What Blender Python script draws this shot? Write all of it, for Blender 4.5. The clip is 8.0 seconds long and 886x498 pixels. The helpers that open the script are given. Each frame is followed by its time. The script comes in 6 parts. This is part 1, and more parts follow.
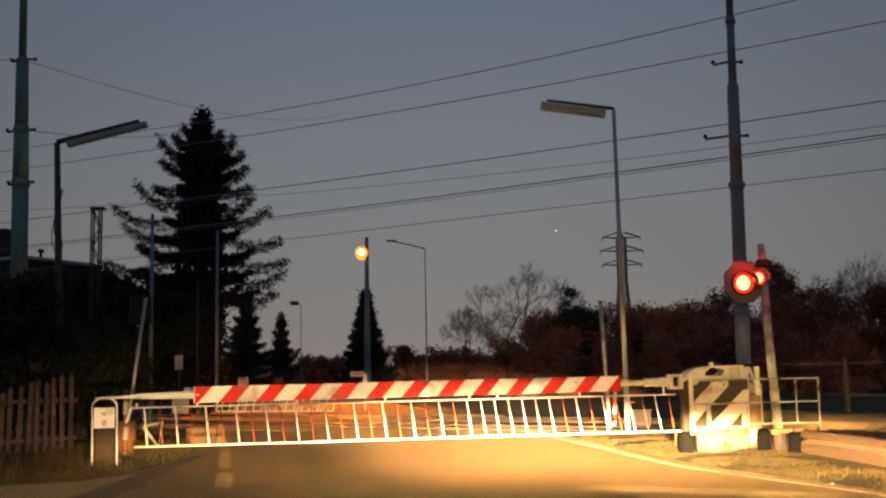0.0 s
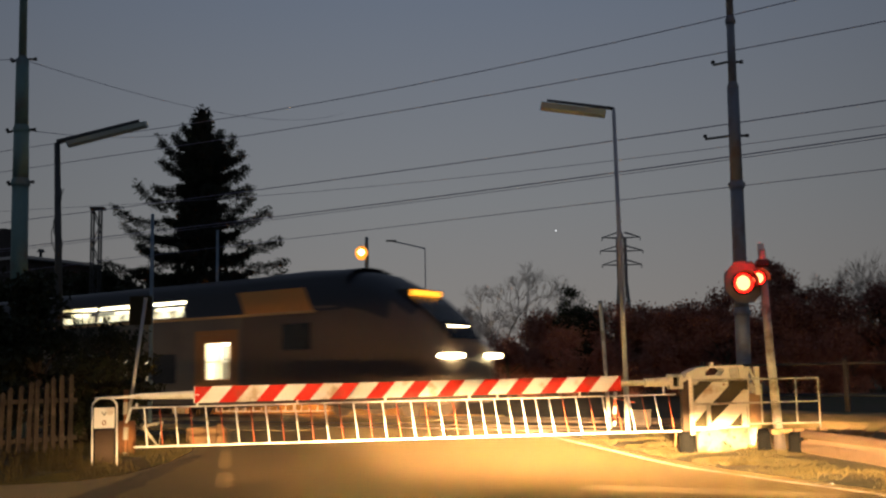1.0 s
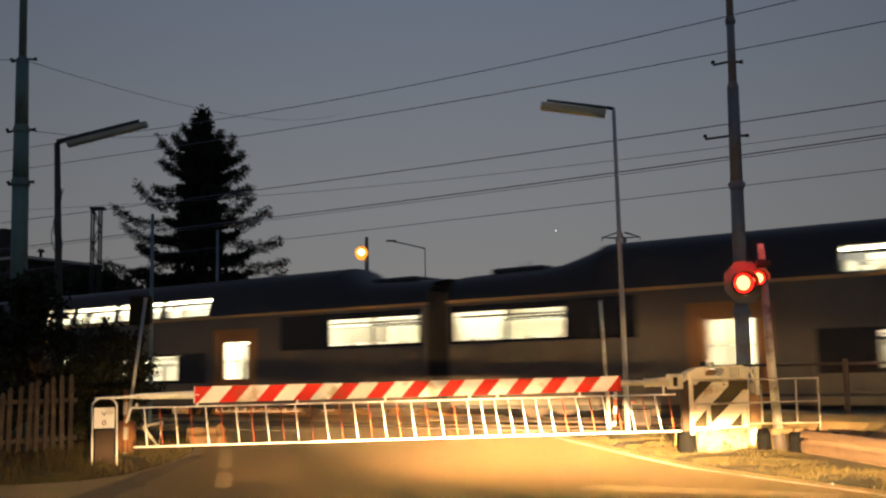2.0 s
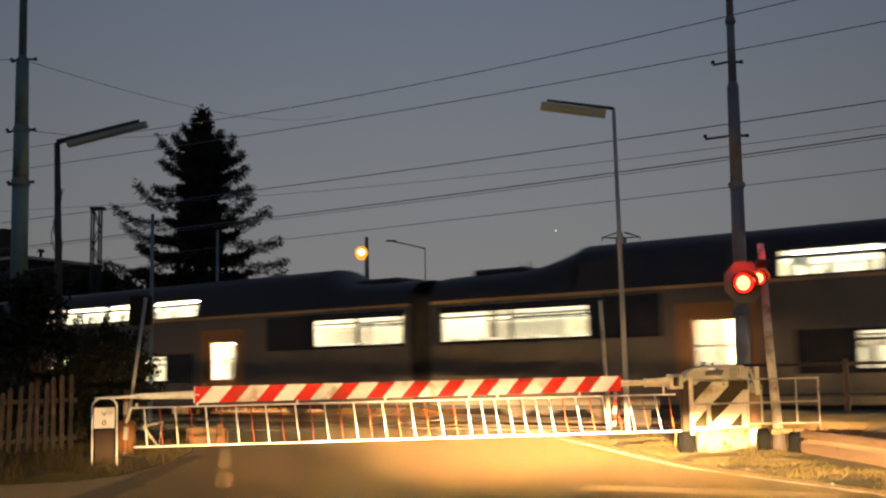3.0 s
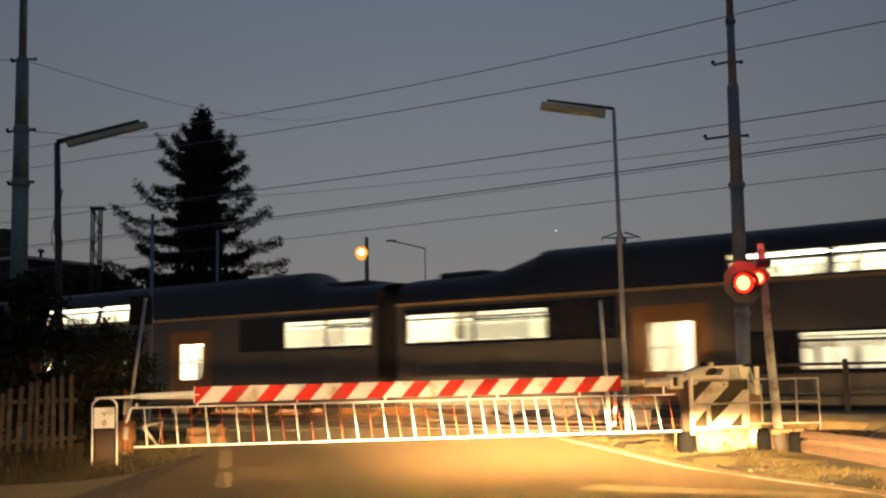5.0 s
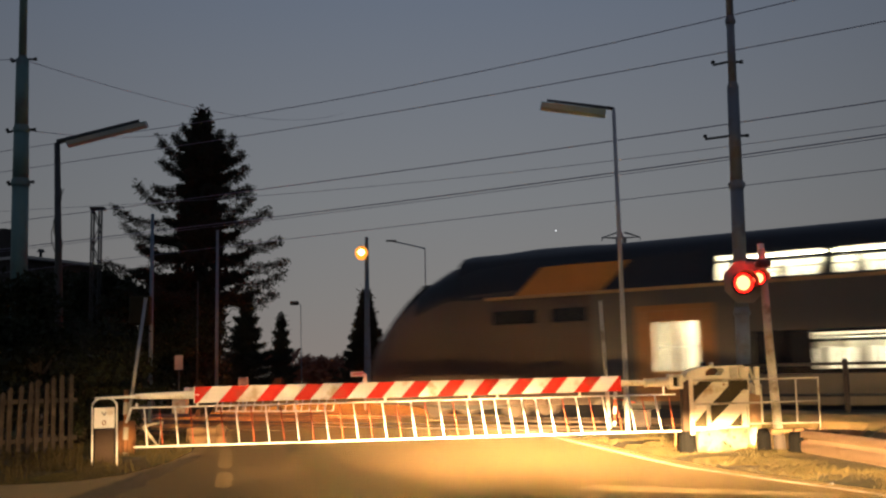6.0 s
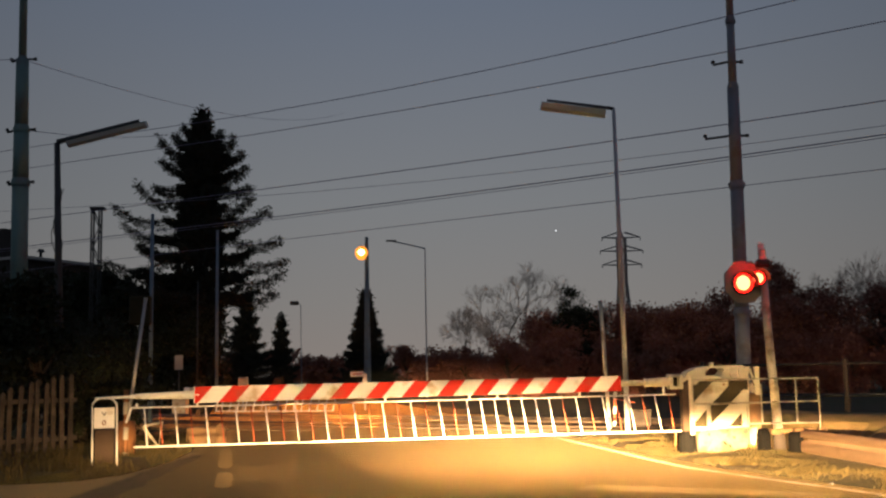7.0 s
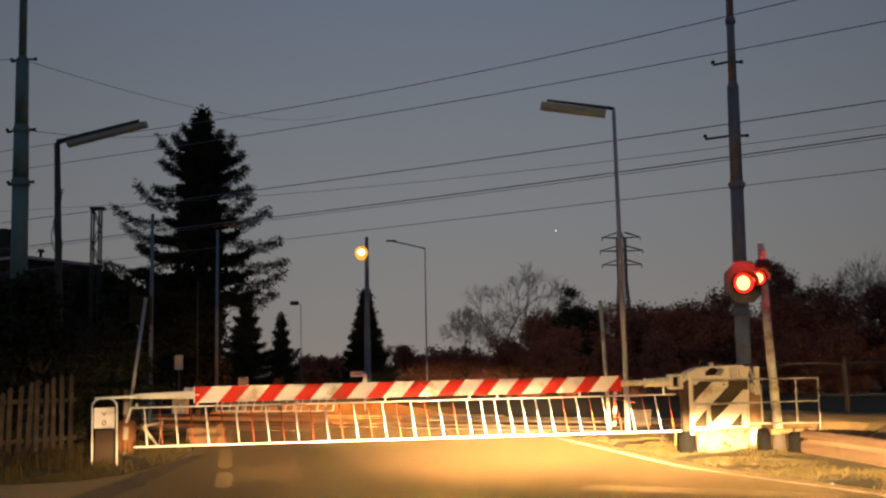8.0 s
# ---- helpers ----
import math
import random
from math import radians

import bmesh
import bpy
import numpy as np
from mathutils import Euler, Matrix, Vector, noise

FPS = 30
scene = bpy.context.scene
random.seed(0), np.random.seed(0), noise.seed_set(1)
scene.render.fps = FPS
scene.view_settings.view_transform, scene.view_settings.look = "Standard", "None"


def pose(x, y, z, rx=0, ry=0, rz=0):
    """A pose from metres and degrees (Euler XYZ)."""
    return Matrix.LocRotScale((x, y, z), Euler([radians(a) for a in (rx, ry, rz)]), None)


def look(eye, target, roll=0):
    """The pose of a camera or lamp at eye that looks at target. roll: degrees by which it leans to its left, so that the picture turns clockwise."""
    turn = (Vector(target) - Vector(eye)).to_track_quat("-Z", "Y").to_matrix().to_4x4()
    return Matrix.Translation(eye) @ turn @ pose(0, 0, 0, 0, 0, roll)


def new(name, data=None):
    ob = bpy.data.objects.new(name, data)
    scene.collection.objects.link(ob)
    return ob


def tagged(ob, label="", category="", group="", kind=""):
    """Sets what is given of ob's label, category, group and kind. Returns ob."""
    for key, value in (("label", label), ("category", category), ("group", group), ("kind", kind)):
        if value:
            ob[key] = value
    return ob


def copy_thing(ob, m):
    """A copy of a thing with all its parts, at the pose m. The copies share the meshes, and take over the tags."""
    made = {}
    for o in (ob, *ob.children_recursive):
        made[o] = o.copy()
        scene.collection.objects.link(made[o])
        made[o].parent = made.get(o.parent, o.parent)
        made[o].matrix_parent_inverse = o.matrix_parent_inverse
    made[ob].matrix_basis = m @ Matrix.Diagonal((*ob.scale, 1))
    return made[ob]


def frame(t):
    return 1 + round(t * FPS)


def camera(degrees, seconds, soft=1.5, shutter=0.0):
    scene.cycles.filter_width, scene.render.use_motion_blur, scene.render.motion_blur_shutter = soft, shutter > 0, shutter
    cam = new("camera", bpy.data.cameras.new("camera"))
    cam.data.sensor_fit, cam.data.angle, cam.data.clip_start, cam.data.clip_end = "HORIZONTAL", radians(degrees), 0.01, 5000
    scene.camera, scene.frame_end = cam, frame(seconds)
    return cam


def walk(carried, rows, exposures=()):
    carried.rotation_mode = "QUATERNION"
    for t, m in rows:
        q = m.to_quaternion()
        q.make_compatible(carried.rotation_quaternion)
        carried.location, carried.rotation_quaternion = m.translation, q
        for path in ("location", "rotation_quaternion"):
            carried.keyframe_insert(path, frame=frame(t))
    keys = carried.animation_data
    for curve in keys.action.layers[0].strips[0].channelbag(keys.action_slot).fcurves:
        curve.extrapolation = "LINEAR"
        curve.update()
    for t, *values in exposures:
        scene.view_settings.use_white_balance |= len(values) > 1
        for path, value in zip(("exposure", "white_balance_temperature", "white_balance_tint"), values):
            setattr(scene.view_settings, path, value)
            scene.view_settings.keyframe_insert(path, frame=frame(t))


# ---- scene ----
cam = camera(45.0, 8.0, soft=2.3, shutter=0.3)
EYE = (0.0, 0.0, 1.2)
AIM = (0.0, 10.0, 1.2 + 10.0 * 224 / 1893)
walk(cam, [(0.0, look(EYE, AIM, -1.05)), (8.0, look(EYE, AIM, -1.05))])

# ---- dusk sky, car headlights, street lamp light ----
scene.view_settings.exposure = 0.0
world = bpy.data.worlds.new("dusk")
scene.world = world
world.use_nodes = True
wn, wl = world.node_tree.nodes, world.node_tree.links
w_tc = wn.new("ShaderNodeTexCoord")
w_sep = wn.new("ShaderNodeSeparateXYZ")
w_ramp = wn.new("ShaderNodeValToRGB")
wl.new(w_tc.outputs["Generated"], w_sep.inputs[0])
wl.new(w_sep.outputs["Z"], w_ramp.inputs["Fac"])
SKY = [(0.0, (0.235, 0.20, 0.18)), (0.07, (0.208, 0.198, 0.190)), (0.16, (0.180, 0.188, 0.198)),
       (0.34, (0.121, 0.145, 0.19)), (1.0, (0.07, 0.09, 0.14))]
el = w_ramp.color_ramp.elements
el[0].position, el[0].color = SKY[0][0], (*SKY[0][1], 1)
el[1].position, el[1].color = SKY[-1][0], (*SKY[-1][1], 1)
for p_, c_ in SKY[1:-1]:
    e_ = el.new(p_)
    e_.color = (*c_, 1)
# lens vignetting put into the sky: it dims gently to both sides
w_sq, w_fall, w_min = (wn.new("ShaderNodeMath") for _ in range(3))
w_sq.operation, w_fall.operation, w_min.operation = "MULTIPLY", "MULTIPLY_ADD", "MAXIMUM"
wl.new(w_sep.outputs["X"], w_sq.inputs[0])
wl.new(w_sep.outputs["X"], w_sq.inputs[1])
wl.new(w_sq.outputs[0], w_fall.inputs[0])
w_fall.inputs[1].default_value, w_fall.inputs[2].default_value = -1.5, 1.06
wl.new(w_fall.outputs[0], w_min.inputs[0])
w_min.inputs[1].default_value = 0.6
wl.new(w_min.outputs[0], wn["Background"].inputs["Strength"])
wl.new(w_ramp.outputs["Color"], wn["Background"].inputs["Color"])


def lamp(name, kind, energy, colour, m, **settings):
    d = bpy.data.lights.new(name, kind)
    d.energy, d.color = energy, colour
    if kind == "SPOT":
        d.spot_size, d.spot_blend, d.shadow_soft_size = settings["size"], settings["blend"], 0.09
    if kind == "POINT":
        d.shadow_soft_size = settings["size"]
    ob = new(name, d)
    ob.matrix_world = m
    return ob


HALOGEN = (1.0, 0.595, 0.25)
# dipped beams are flat and wide: each cone is stretched sideways
for hx in (-0.2, 1.1):
    lamp("headlight_core", "SPOT", 60000, HALOGEN, look((hx, 1.7, 0.66), (hx + 0.05, 16.0, 0.46), -3) @ Matrix.Diagonal((2.6, 1, 1, 1)), size=radians(5.0), blend=1.0)
    lamp("headlight_beam", "SPOT", 230000, HALOGEN, look((hx, 1.7, 0.66), (hx + (0.6 if hx < 0 else 1.1), 16.0, 0.225), -1.5) @ Matrix.Diagonal((5.6, 1, 1, 1)), size=radians(3.9), blend=1.0)
    lamp("headlight_wide", "SPOT", 50000 if hx < 0 else 100000, HALOGEN, look((hx, 1.7, 0.66), (hx + (0.4 if hx < 0 else 2.4), 16.0, 0.10), -1.5) @ Matrix.Diagonal((12.5, 1, 1, 1)), size=radians(4.3), blend=1.0)
    lamp("headlight_spread", "SPOT", 4400, HALOGEN, look((hx, 1.7, 0.66), (hx + 0.1, 16.0, 0.30)) @ Matrix.Diagonal((4.9, 1, 1, 1)), size=radians(15), blend=0.6)
lamp("sodium_light", "SPOT", 70000, (1.0, 0.25, 0.025), look((-4.6, 59.0, 8.0), (-4.4, 42.0, 0.0)), size=radians(30), blend=0.6)
# extra red lamp by the signal board, stands in for the lenses' halo
lamp("signal_halo_fill", "POINT", 9, (1.0, 0.02, 0.008), pose(4.44, 15.22, 2.80), size=0.05)

# ---- materials ----


def mat(name, colour, rough=0.6, metal=0.0, scale=6.0, vary=0.25, bump=0.15, spot=None, spot_amount=0.0, fine=60.0, deep=0.02, dusty=0.0):
    """A surface with grain at two scales; spot: a second colour for stains and wear."""
    m = bpy.data.materials.new(name)
    m.use_nodes = True
    n, l = m.node_tree.nodes, m.node_tree.links
    b = n["Principled BSDF"]
    b.inputs["Roughness"].default_value, b.inputs["Metallic"].default_value = rough, metal
    tc, big, small = n.new("ShaderNodeTexCoord"), n.new("ShaderNodeTexNoise"), n.new("ShaderNodeTexNoise")
    big.inputs["Scale"].default_value, big.inputs["Detail"].default_value = scale, 5
    small.inputs["Scale"].default_value, small.inputs["Detail"].default_value = fine, 3
    for q in (big, small):
        l.new(tc.outputs["Object"], q.inputs["Vector"])
    mixed = n.new("ShaderNodeMix")
    mixed.data_type = "RGBA"
    lo, hi = [max(0, c * (1 - vary)) for c in colour], [min(1, c * (1 + vary)) for c in colour]
    mixed.inputs[6].default_value, mixed.inputs[7].default_value = (*lo, 1), (*hi, 1)
    half = n.new("ShaderNodeMath")
    half.operation = "ADD"
    scaled = n.new("ShaderNodeMath")
    scaled.operation, scaled.inputs[1].default_value = "MULTIPLY_ADD", 0.6
    scaled.inputs[2].default_value = -0.3
    l.new(small.outputs["Fac"], scaled.inputs[0])
    l.new(big.outputs["Fac"], half.inputs[0])
    l.new(scaled.outputs[0], half.inputs[1])
    l.new(half.outputs[0], mixed.inputs[0])
    out = mixed.outputs[2]
    if spot:
        mask, ramp, m2 = n.new("ShaderNodeTexNoise"), n.new("ShaderNodeValToRGB"), n.new("ShaderNodeMix")
        mask.inputs["Scale"].default_value, mask.inputs["Detail"].default_value = scale * 0.7, 8
        l.new(tc.outputs["Object"], mask.inputs["Vector"])
        ramp.color_ramp.elements[0].position, ramp.color_ramp.elements[1].position = 0.62 - spot_amount * 0.3, 0.72 - spot_amount * 0.2
        l.new(mask.outputs["Fac"], ramp.inputs["Fac"])
        m2.data_type = "RGBA"
        m2.inputs[7].default_value = (*spot, 1)
        l.new(ramp.outputs["Color"], m2.inputs[0])
        l.new(out, m2.inputs[6])
        out = m2.outputs[2]
    l.new(out, b.inputs["Base Color"])
    if dusty:
        b.inputs["Diffuse Roughness"].default_value = dusty
        b.inputs["Sheen Weight"].default_value, b.inputs["Sheen Roughness"].default_value = dusty * dusty, 0.45
        b.inputs["Sheen Tint"].default_value = (1.0, 0.72, 0.30, 1)
    if bump:
        bp = n.new("ShaderNodeBump")
        bp.inputs["Strength"].default_value, bp.inputs["Distance"].default_value = bump, deep
        l.new(small.outputs["Fac"], bp.inputs["Height"])
        l.new(bp.outputs[0], b.inputs["Normal"])
    return m


def glow(name, colour, strength):
    m = bpy.data.materials.new(name)
    m.use_nodes = True
    b = m.node_tree.nodes["Principled BSDF"]
    b.inputs["Base Color"].default_value = (*[c * 0.5 for c in colour], 1)
    b.inputs["Emission Color"].default_value, b.inputs["Emission Strength"].default_value = (*colour, 1), strength
    return m


def glass(name, tint, rough=0.02):
    m = bpy.data.materials.new(name)
    m.use_nodes = True
    b = m.node_tree.nodes["Principled BSDF"]
    b.inputs["Base Color"].default_value = (*tint, 1)
    b.inputs["Roughness"].default_value, b.inputs["Transmission Weight"].default_value, b.inputs["IOR"].default_value = rough, 1.0, 1.1
    return m


BANK = mat("bank_earth", (0.30, 0.20, 0.09), 0.95, scale=1.2, vary=0.35, bump=0.6, spot=(0.13, 0.105, 0.03), spot_amount=0.5, fine=25, deep=0.03)
DARK_EDGE = mat("dark_edge_surface", (0.030, 0.026, 0.018), 0.85, scale=1.1, vary=0.3, bump=0.9, spot=(0.08, 0.06, 0.035), spot_amount=0.4, fine=80, deep=0.05, dusty=0.8)
PALE_EDGE = mat("worn_pale_edge", (0.20, 0.145, 0.075), 0.9, scale=1.3, vary=0.4, bump=0.9, spot=(0.10, 0.068, 0.03), spot_amount=0.5, fine=60, deep=0.04, dusty=1.0)
ASPHALT = mat("asphalt", (0.152, 0.094, 0.022), 0.85, scale=0.6, vary=0.25, bump=1.0, spot=(0.11, 0.072, 0.024), spot_amount=0.35, fine=90, deep=0.06, dusty=1.0)
APRON = mat("old_asphalt", (0.13, 0.105, 0.07), 0.85, scale=0.9, vary=0.3, bump=0.9, spot=(0.06, 0.055, 0.05), spot_amount=0.4, fine=70, deep=0.05, dusty=1.0)
ROAD_PAINT = mat("worn_road_paint", (0.66, 0.62, 0.54), 0.6, scale=3, vary=0.15, bump=0.8, spot=(0.30, 0.25, 0.18), spot_amount=0.45, deep=0.04, dusty=1.0)
SOIL = mat("verge_soil", (0.056, 0.038, 0.010), 0.95, scale=0.8, vary=0.5, bump=0.8, spot=(0.038, 0.034, 0.006), spot_amount=0.7, fine=30, deep=0.03)
FADED_PAINT = mat("faded_road_paint", (0.185, 0.132, 0.062), 0.7, scale=2.6, vary=0.25, bump=0.8, spot=(0.155, 0.102, 0.032), spot_amount=1.2, deep=0.05, dusty=1.0)
GRASS = mat("dry_grass", (0.058, 0.043, 0.008), 0.8, scale=1.2, vary=0.4, bump=0)
BALLAST = mat("ballast", (0.30, 0.215, 0.125), 0.95, scale=2, vary=0.35, bump=0.8, spot=(0.18, 0.13, 0.08), spot_amount=0.4, fine=18, dusty=1.0)
WHITE = mat("white_enamel", (0.74, 0.75, 0.74), 0.6, scale=5, vary=0.08, bump=0.05, spot=(0.45, 0.38, 0.28), spot_amount=0.12)
RED = mat("red_enamel", (0.58, 0.028, 0.018), 0.6, scale=5, vary=0.12, bump=0.05, spot=(0.40, 0.05, 0.03), spot_amount=0.2)
RUST_RED = mat("dull_red_bar", (0.34, 0.075, 0.035), 0.6, scale=6, vary=0.2, bump=0.05)
STOP_PAINT = mat("faded_stop_paint", (0.235, 0.185, 0.115), 0.7, scale=2.2, vary=0.2, bump=0.8, spot=(0.20, 0.14, 0.075), spot_amount=0.85, deep=0.05, dusty=1.0)
BAR_WHITE = mat("glossy_white_bar", (0.76, 0.77, 0.77), 0.13, scale=5, vary=0.08, bump=0.03, spot=(0.45, 0.38, 0.28), spot_amount=0.12)
DULL_CREAM = mat("dirty_cream_steel", (0.36, 0.33, 0.27), 0.6, scale=5, vary=0.2, bump=0.08, spot=(0.2, 0.15, 0.1), spot_amount=0.35)
DARK_RUST = mat("dark_rust", (0.045, 0.028, 0.018), 0.9, scale=6, vary=0.4, bump=0.3)
RUBBER = mat("black_rubber", (0.004, 0.004, 0.004), 0.95, scale=6, vary=0.2, bump=0.1)
WARM_STONE = mat("warm_sandstone", (0.24, 0.145, 0.07), 0.9, scale=4, vary=0.25, bump=0.4, spot=(0.14, 0.085, 0.045), spot_amount=0.4)
POST_WHITE = mat("weathered_white_post", (0.48, 0.45, 0.40), 0.7, scale=5, vary=0.2, bump=0.1, spot=(0.24, 0.19, 0.14), spot_amount=0.35)
POST_GREY = mat("weathered_post", (0.045, 0.036, 0.032), 0.9, scale=4, vary=0.25, bump=0.3)
BLACK = mat("black_enamel", (0.018, 0.018, 0.018), 0.5, scale=6, vary=0.2, bump=0.08)
DARK_OLIVE = mat("dark_olive_enamel", (0.035, 0.028, 0.012), 0.55, scale=6, vary=0.3, bump=0.1)
BOARD_BLACK = mat("weathered_board", (0.30, 0.26, 0.25), 0.8, scale=6, vary=0.25, bump=0.1)
GALV = mat("galvanised_steel", (0.42, 0.42, 0.41), 0.5, 0.6, scale=4, vary=0.18, bump=0.06, spot=(0.26, 0.24, 0.22), spot_amount=0.3)
CREAM = mat("cream_enamel", (0.54, 0.49, 0.38), 0.5, scale=4, vary=0.12, bump=0.08, spot=(0.30, 0.20, 0.11), spot_amount=0.25)
RUST = mat("rusty_iron", (0.24, 0.105, 0.04), 0.8, 0.2, scale=7, vary=0.4, bump=0.3)
RAIL_GUARD = mat("rust_stained_galvanised", (0.42, 0.29, 0.19), 0.55, 0.3, scale=2, vary=0.12, bump=0.03, spot=(0.28, 0.18, 0.11), spot_amount=0.2)
STONE = mat("chipped_stone", (0.145, 0.125, 0.085), 0.9, scale=7, vary=0.3, bump=0.6, spot=(0.06, 0.045, 0.03), spot_amount=0.5)
CONCRETE = mat("concrete", (0.36, 0.34, 0.30), 0.9, scale=2.5, vary=0.18, bump=0.4, spot=(0.20, 0.19, 0.16), spot_amount=0.35)
POLE_GREEN = mat("grey_green_pole_paint", (0.10, 0.19, 0.195), 0.6, 0.0, scale=3, vary=0.15, bump=0.06, spot=(0.11, 0.15, 0.16), spot_amount=0.3)
POLE_GREY = mat("weathered_grey_pole", (0.165, 0.190, 0.235), 0.6, 0.0, scale=3, vary=0.15, bump=0.06, spot=(0.15, 0.13, 0.14), spot_amount=0.4)
POLE = mat("pole_paint", (0.14, 0.205, 0.275), 0.6, 0.0, scale=3, vary=0.15, bump=0.06, spot=(0.12, 0.15, 0.17), spot_amount=0.3)
LAMP_GREY = mat("lamp_post_grey", (0.40, 0.41, 0.46), 0.6, scale=3, vary=0.12, bump=0.05)
DARK_STEEL = mat("dark_steel", (0.05, 0.055, 0.06), 0.55, 0.4, scale=6, vary=0.25, bump=0.08)
WIRE = mat("wire", (0.17, 0.17, 0.26), 0.7, 0.0, vary=0.1, bump=0)
RAIL = mat("rail_steel", (0.20, 0.16, 0.13), 0.4, 0.8, scale=8, vary=0.25, bump=0.1)
BARK = mat("bark", (0.07, 0.055, 0.04), 0.95, scale=9, vary=0.4, bump=0.8)
NEEDLES = mat("fir_needles", (0.030, 0.035, 0.028), 0.8, scale=1.5, vary=0.4, bump=0)
LEAVES = mat("evergreen_leaves", (0.020, 0.024, 0.013), 0.7, scale=1.0, vary=0.4, bump=0)
# winter brown, raised towards red to take in the signal's glare
THICKET = mat("winter_thicket", (0.21, 0.084, 0.060), 0.85, scale=0.7, vary=0.45, bump=0)
for m_ in (NEEDLES, LEAVES, RED, RUBBER, DARK_OLIVE):
    m_.node_tree.nodes["Principled BSDF"].inputs["Specular IOR Level"].default_value = 0.12
PYLON_GREY = mat("pylon_steel", (0.22, 0.23, 0.25), 0.6, 0.3, scale=0.5, vary=0.1, bump=0)
TWIGS = mat("bare_twigs", (0.36, 0.31, 0.27), 0.9, scale=3, vary=0.3, bump=0)
OLD_WOOD = mat("weathered_wood", (0.052, 0.040, 0.030), 0.9, scale=5, vary=0.3, bump=0.4, spot=(0.10, 0.08, 0.06), spot_amount=0.3)
RENDERED = mat("dark_render", (0.035, 0.032, 0.032), 0.9, scale=1.2, vary=0.2, bump=0.3, spot=(0.022, 0.02, 0.02), spot_amount=0.3)
ROOF_TIN = mat("roof_tin", (0.34, 0.35, 0.36), 0.5, 0.4, scale=2, vary=0.15, bump=0.05)
LAMP_DIFFUSER = mat("yellowed_diffuser", (0.34, 0.42, 0.43), 0.45, scale=3, vary=0.12, bump=0.03)
TRAIN_CAB = mat("train_cab_paint", (0.085, 0.062, 0.050), 0.4, scale=0.9, vary=0.15, bump=0.03)
TRAIN_GREY = mat("train_grey_paint", (0.132, 0.114, 0.094), 0.38, scale=0.9, vary=0.1, bump=0.03, spot=(0.10, 0.088, 0.075), spot_amount=0.3)
TRAIN_NAVY = mat("train_navy_paint", (0.014, 0.016, 0.023), 0.5, scale=0.9, vary=0.15, bump=0.03)
TRAIN_BAND = mat("train_window_band", (0.012, 0.012, 0.014), 0.2, scale=1, vary=0.1, bump=0)
TRAIN_DOOR = mat("train_door_paint", (0.34, 0.16, 0.055), 0.5, scale=1.5, vary=0.1, bump=0.02)
TRAIN_ORANGE = mat("train_orange_paint", (0.66, 0.26, 0.04), 0.4, scale=1.5, vary=0.1, bump=0.02)
# the warm highlight along the gutter ledge is put into this colour
TRAIN_GUTTER = mat("train_gutter_highlight", (0.62, 0.36, 0.15), 0.4, 0.2, scale=2, vary=0.15, bump=0.02)
UNDERFRAME = mat("underframe", (0.035, 0.033, 0.03), 0.8, scale=4, vary=0.3, bump=0.2)
LINING = mat("train_lining", (0.80, 0.77, 0.68), 0.6, scale=1, vary=0.05, bump=0.02)
SEAT = mat("train_seat_cloth", (0.42, 0.41, 0.38), 0.9, scale=12, vary=0.2, bump=0.2)
BACKING_GREY = mat("grey_backing", (0.55, 0.52, 0.46), 0.9, scale=8, vary=0.15, bump=0.1)
FLOOR_VINYL = mat("train_floor", (0.22, 0.21, 0.20), 0.6, scale=3, vary=0.15, bump=0.05)
PANE = glass("train_glass", (0.95, 0.97, 0.95))
DARK_PANE = mat("dark_glass", (0.012, 0.014, 0.016), 0.22, vary=0.05, bump=0)
TUBE_LIGHT = glow("carriage_tube_light", (1.0, 0.90, 0.64), 82)
HEADLIGHT = glow("train_headlight", (1.0, 0.80, 0.42), 32)
LED_SIGN = glow("led_destination_sign", (1.0, 0.36, 0.025), 2.8)
SODIUM = glow("sodium_halo_globe", (1.0, 0.33, 0.035), 1.6)
STAR_LIGHT = glow("star_light", (0.95, 0.97, 1.0), 2.0)
SODIUM_CORE = glow("sodium_core", (1.0, 0.75, 0.36), 7.0)
SIGNAL_RED = glow("signal_lens_lit", (1.0, 0.012, 0.006), 4.5)
TAIL_RED = glow("tail_lamp_lit", (1.0, 0.05, 0.04), 2400)
SIGNAL_CORE = glow("signal_core_lit", (1.0, 0.66, 0.22), 2.6)

# ---- small mesh tools ----


def part(name, bm, material, parent=None, label="", smooth=False):
    """Links a bmesh as one mesh object under parent."""
    me = bpy.data.meshes.new(name)
    bm.to_mesh(me)
    bm.free()
    if smooth:
        for f in me.polygons:
            f.use_smooth = True
    for m in material if isinstance(material, (list, tuple)) else (material,):
        me.materials.append(m)
    ob = new(name, me)
    if parent:
        ob.parent = parent
    return tagged(ob, label) if label else ob


def thing(name, m, label, category, group="", kind=""):
    ob = new(name)
    ob.matrix_world = m
    return tagged(ob, label, category, group, kind)


def box(bm, x0, x1, y0, y1, z0, z1, bevel=0.0):
    vs = [bm.verts.new((x, y, z)) for x in (x0, x1) for y in (y0, y1) for z in (z0, z1)]
    fs = [bm.faces.new([vs[i] for i in q]) for q in ((0, 1, 3, 2), (4, 6, 7, 5), (0, 4, 5, 1), (2, 3, 7, 6), (0, 2, 6, 4), (1, 5, 7, 3))]
    if bevel:
        edges = list({e for f in fs for e in f.edges})
        bmesh.ops.bevel(bm, geom=edges, offset=bevel, segments=1, affect="EDGES", profile=0.5)
    return vs


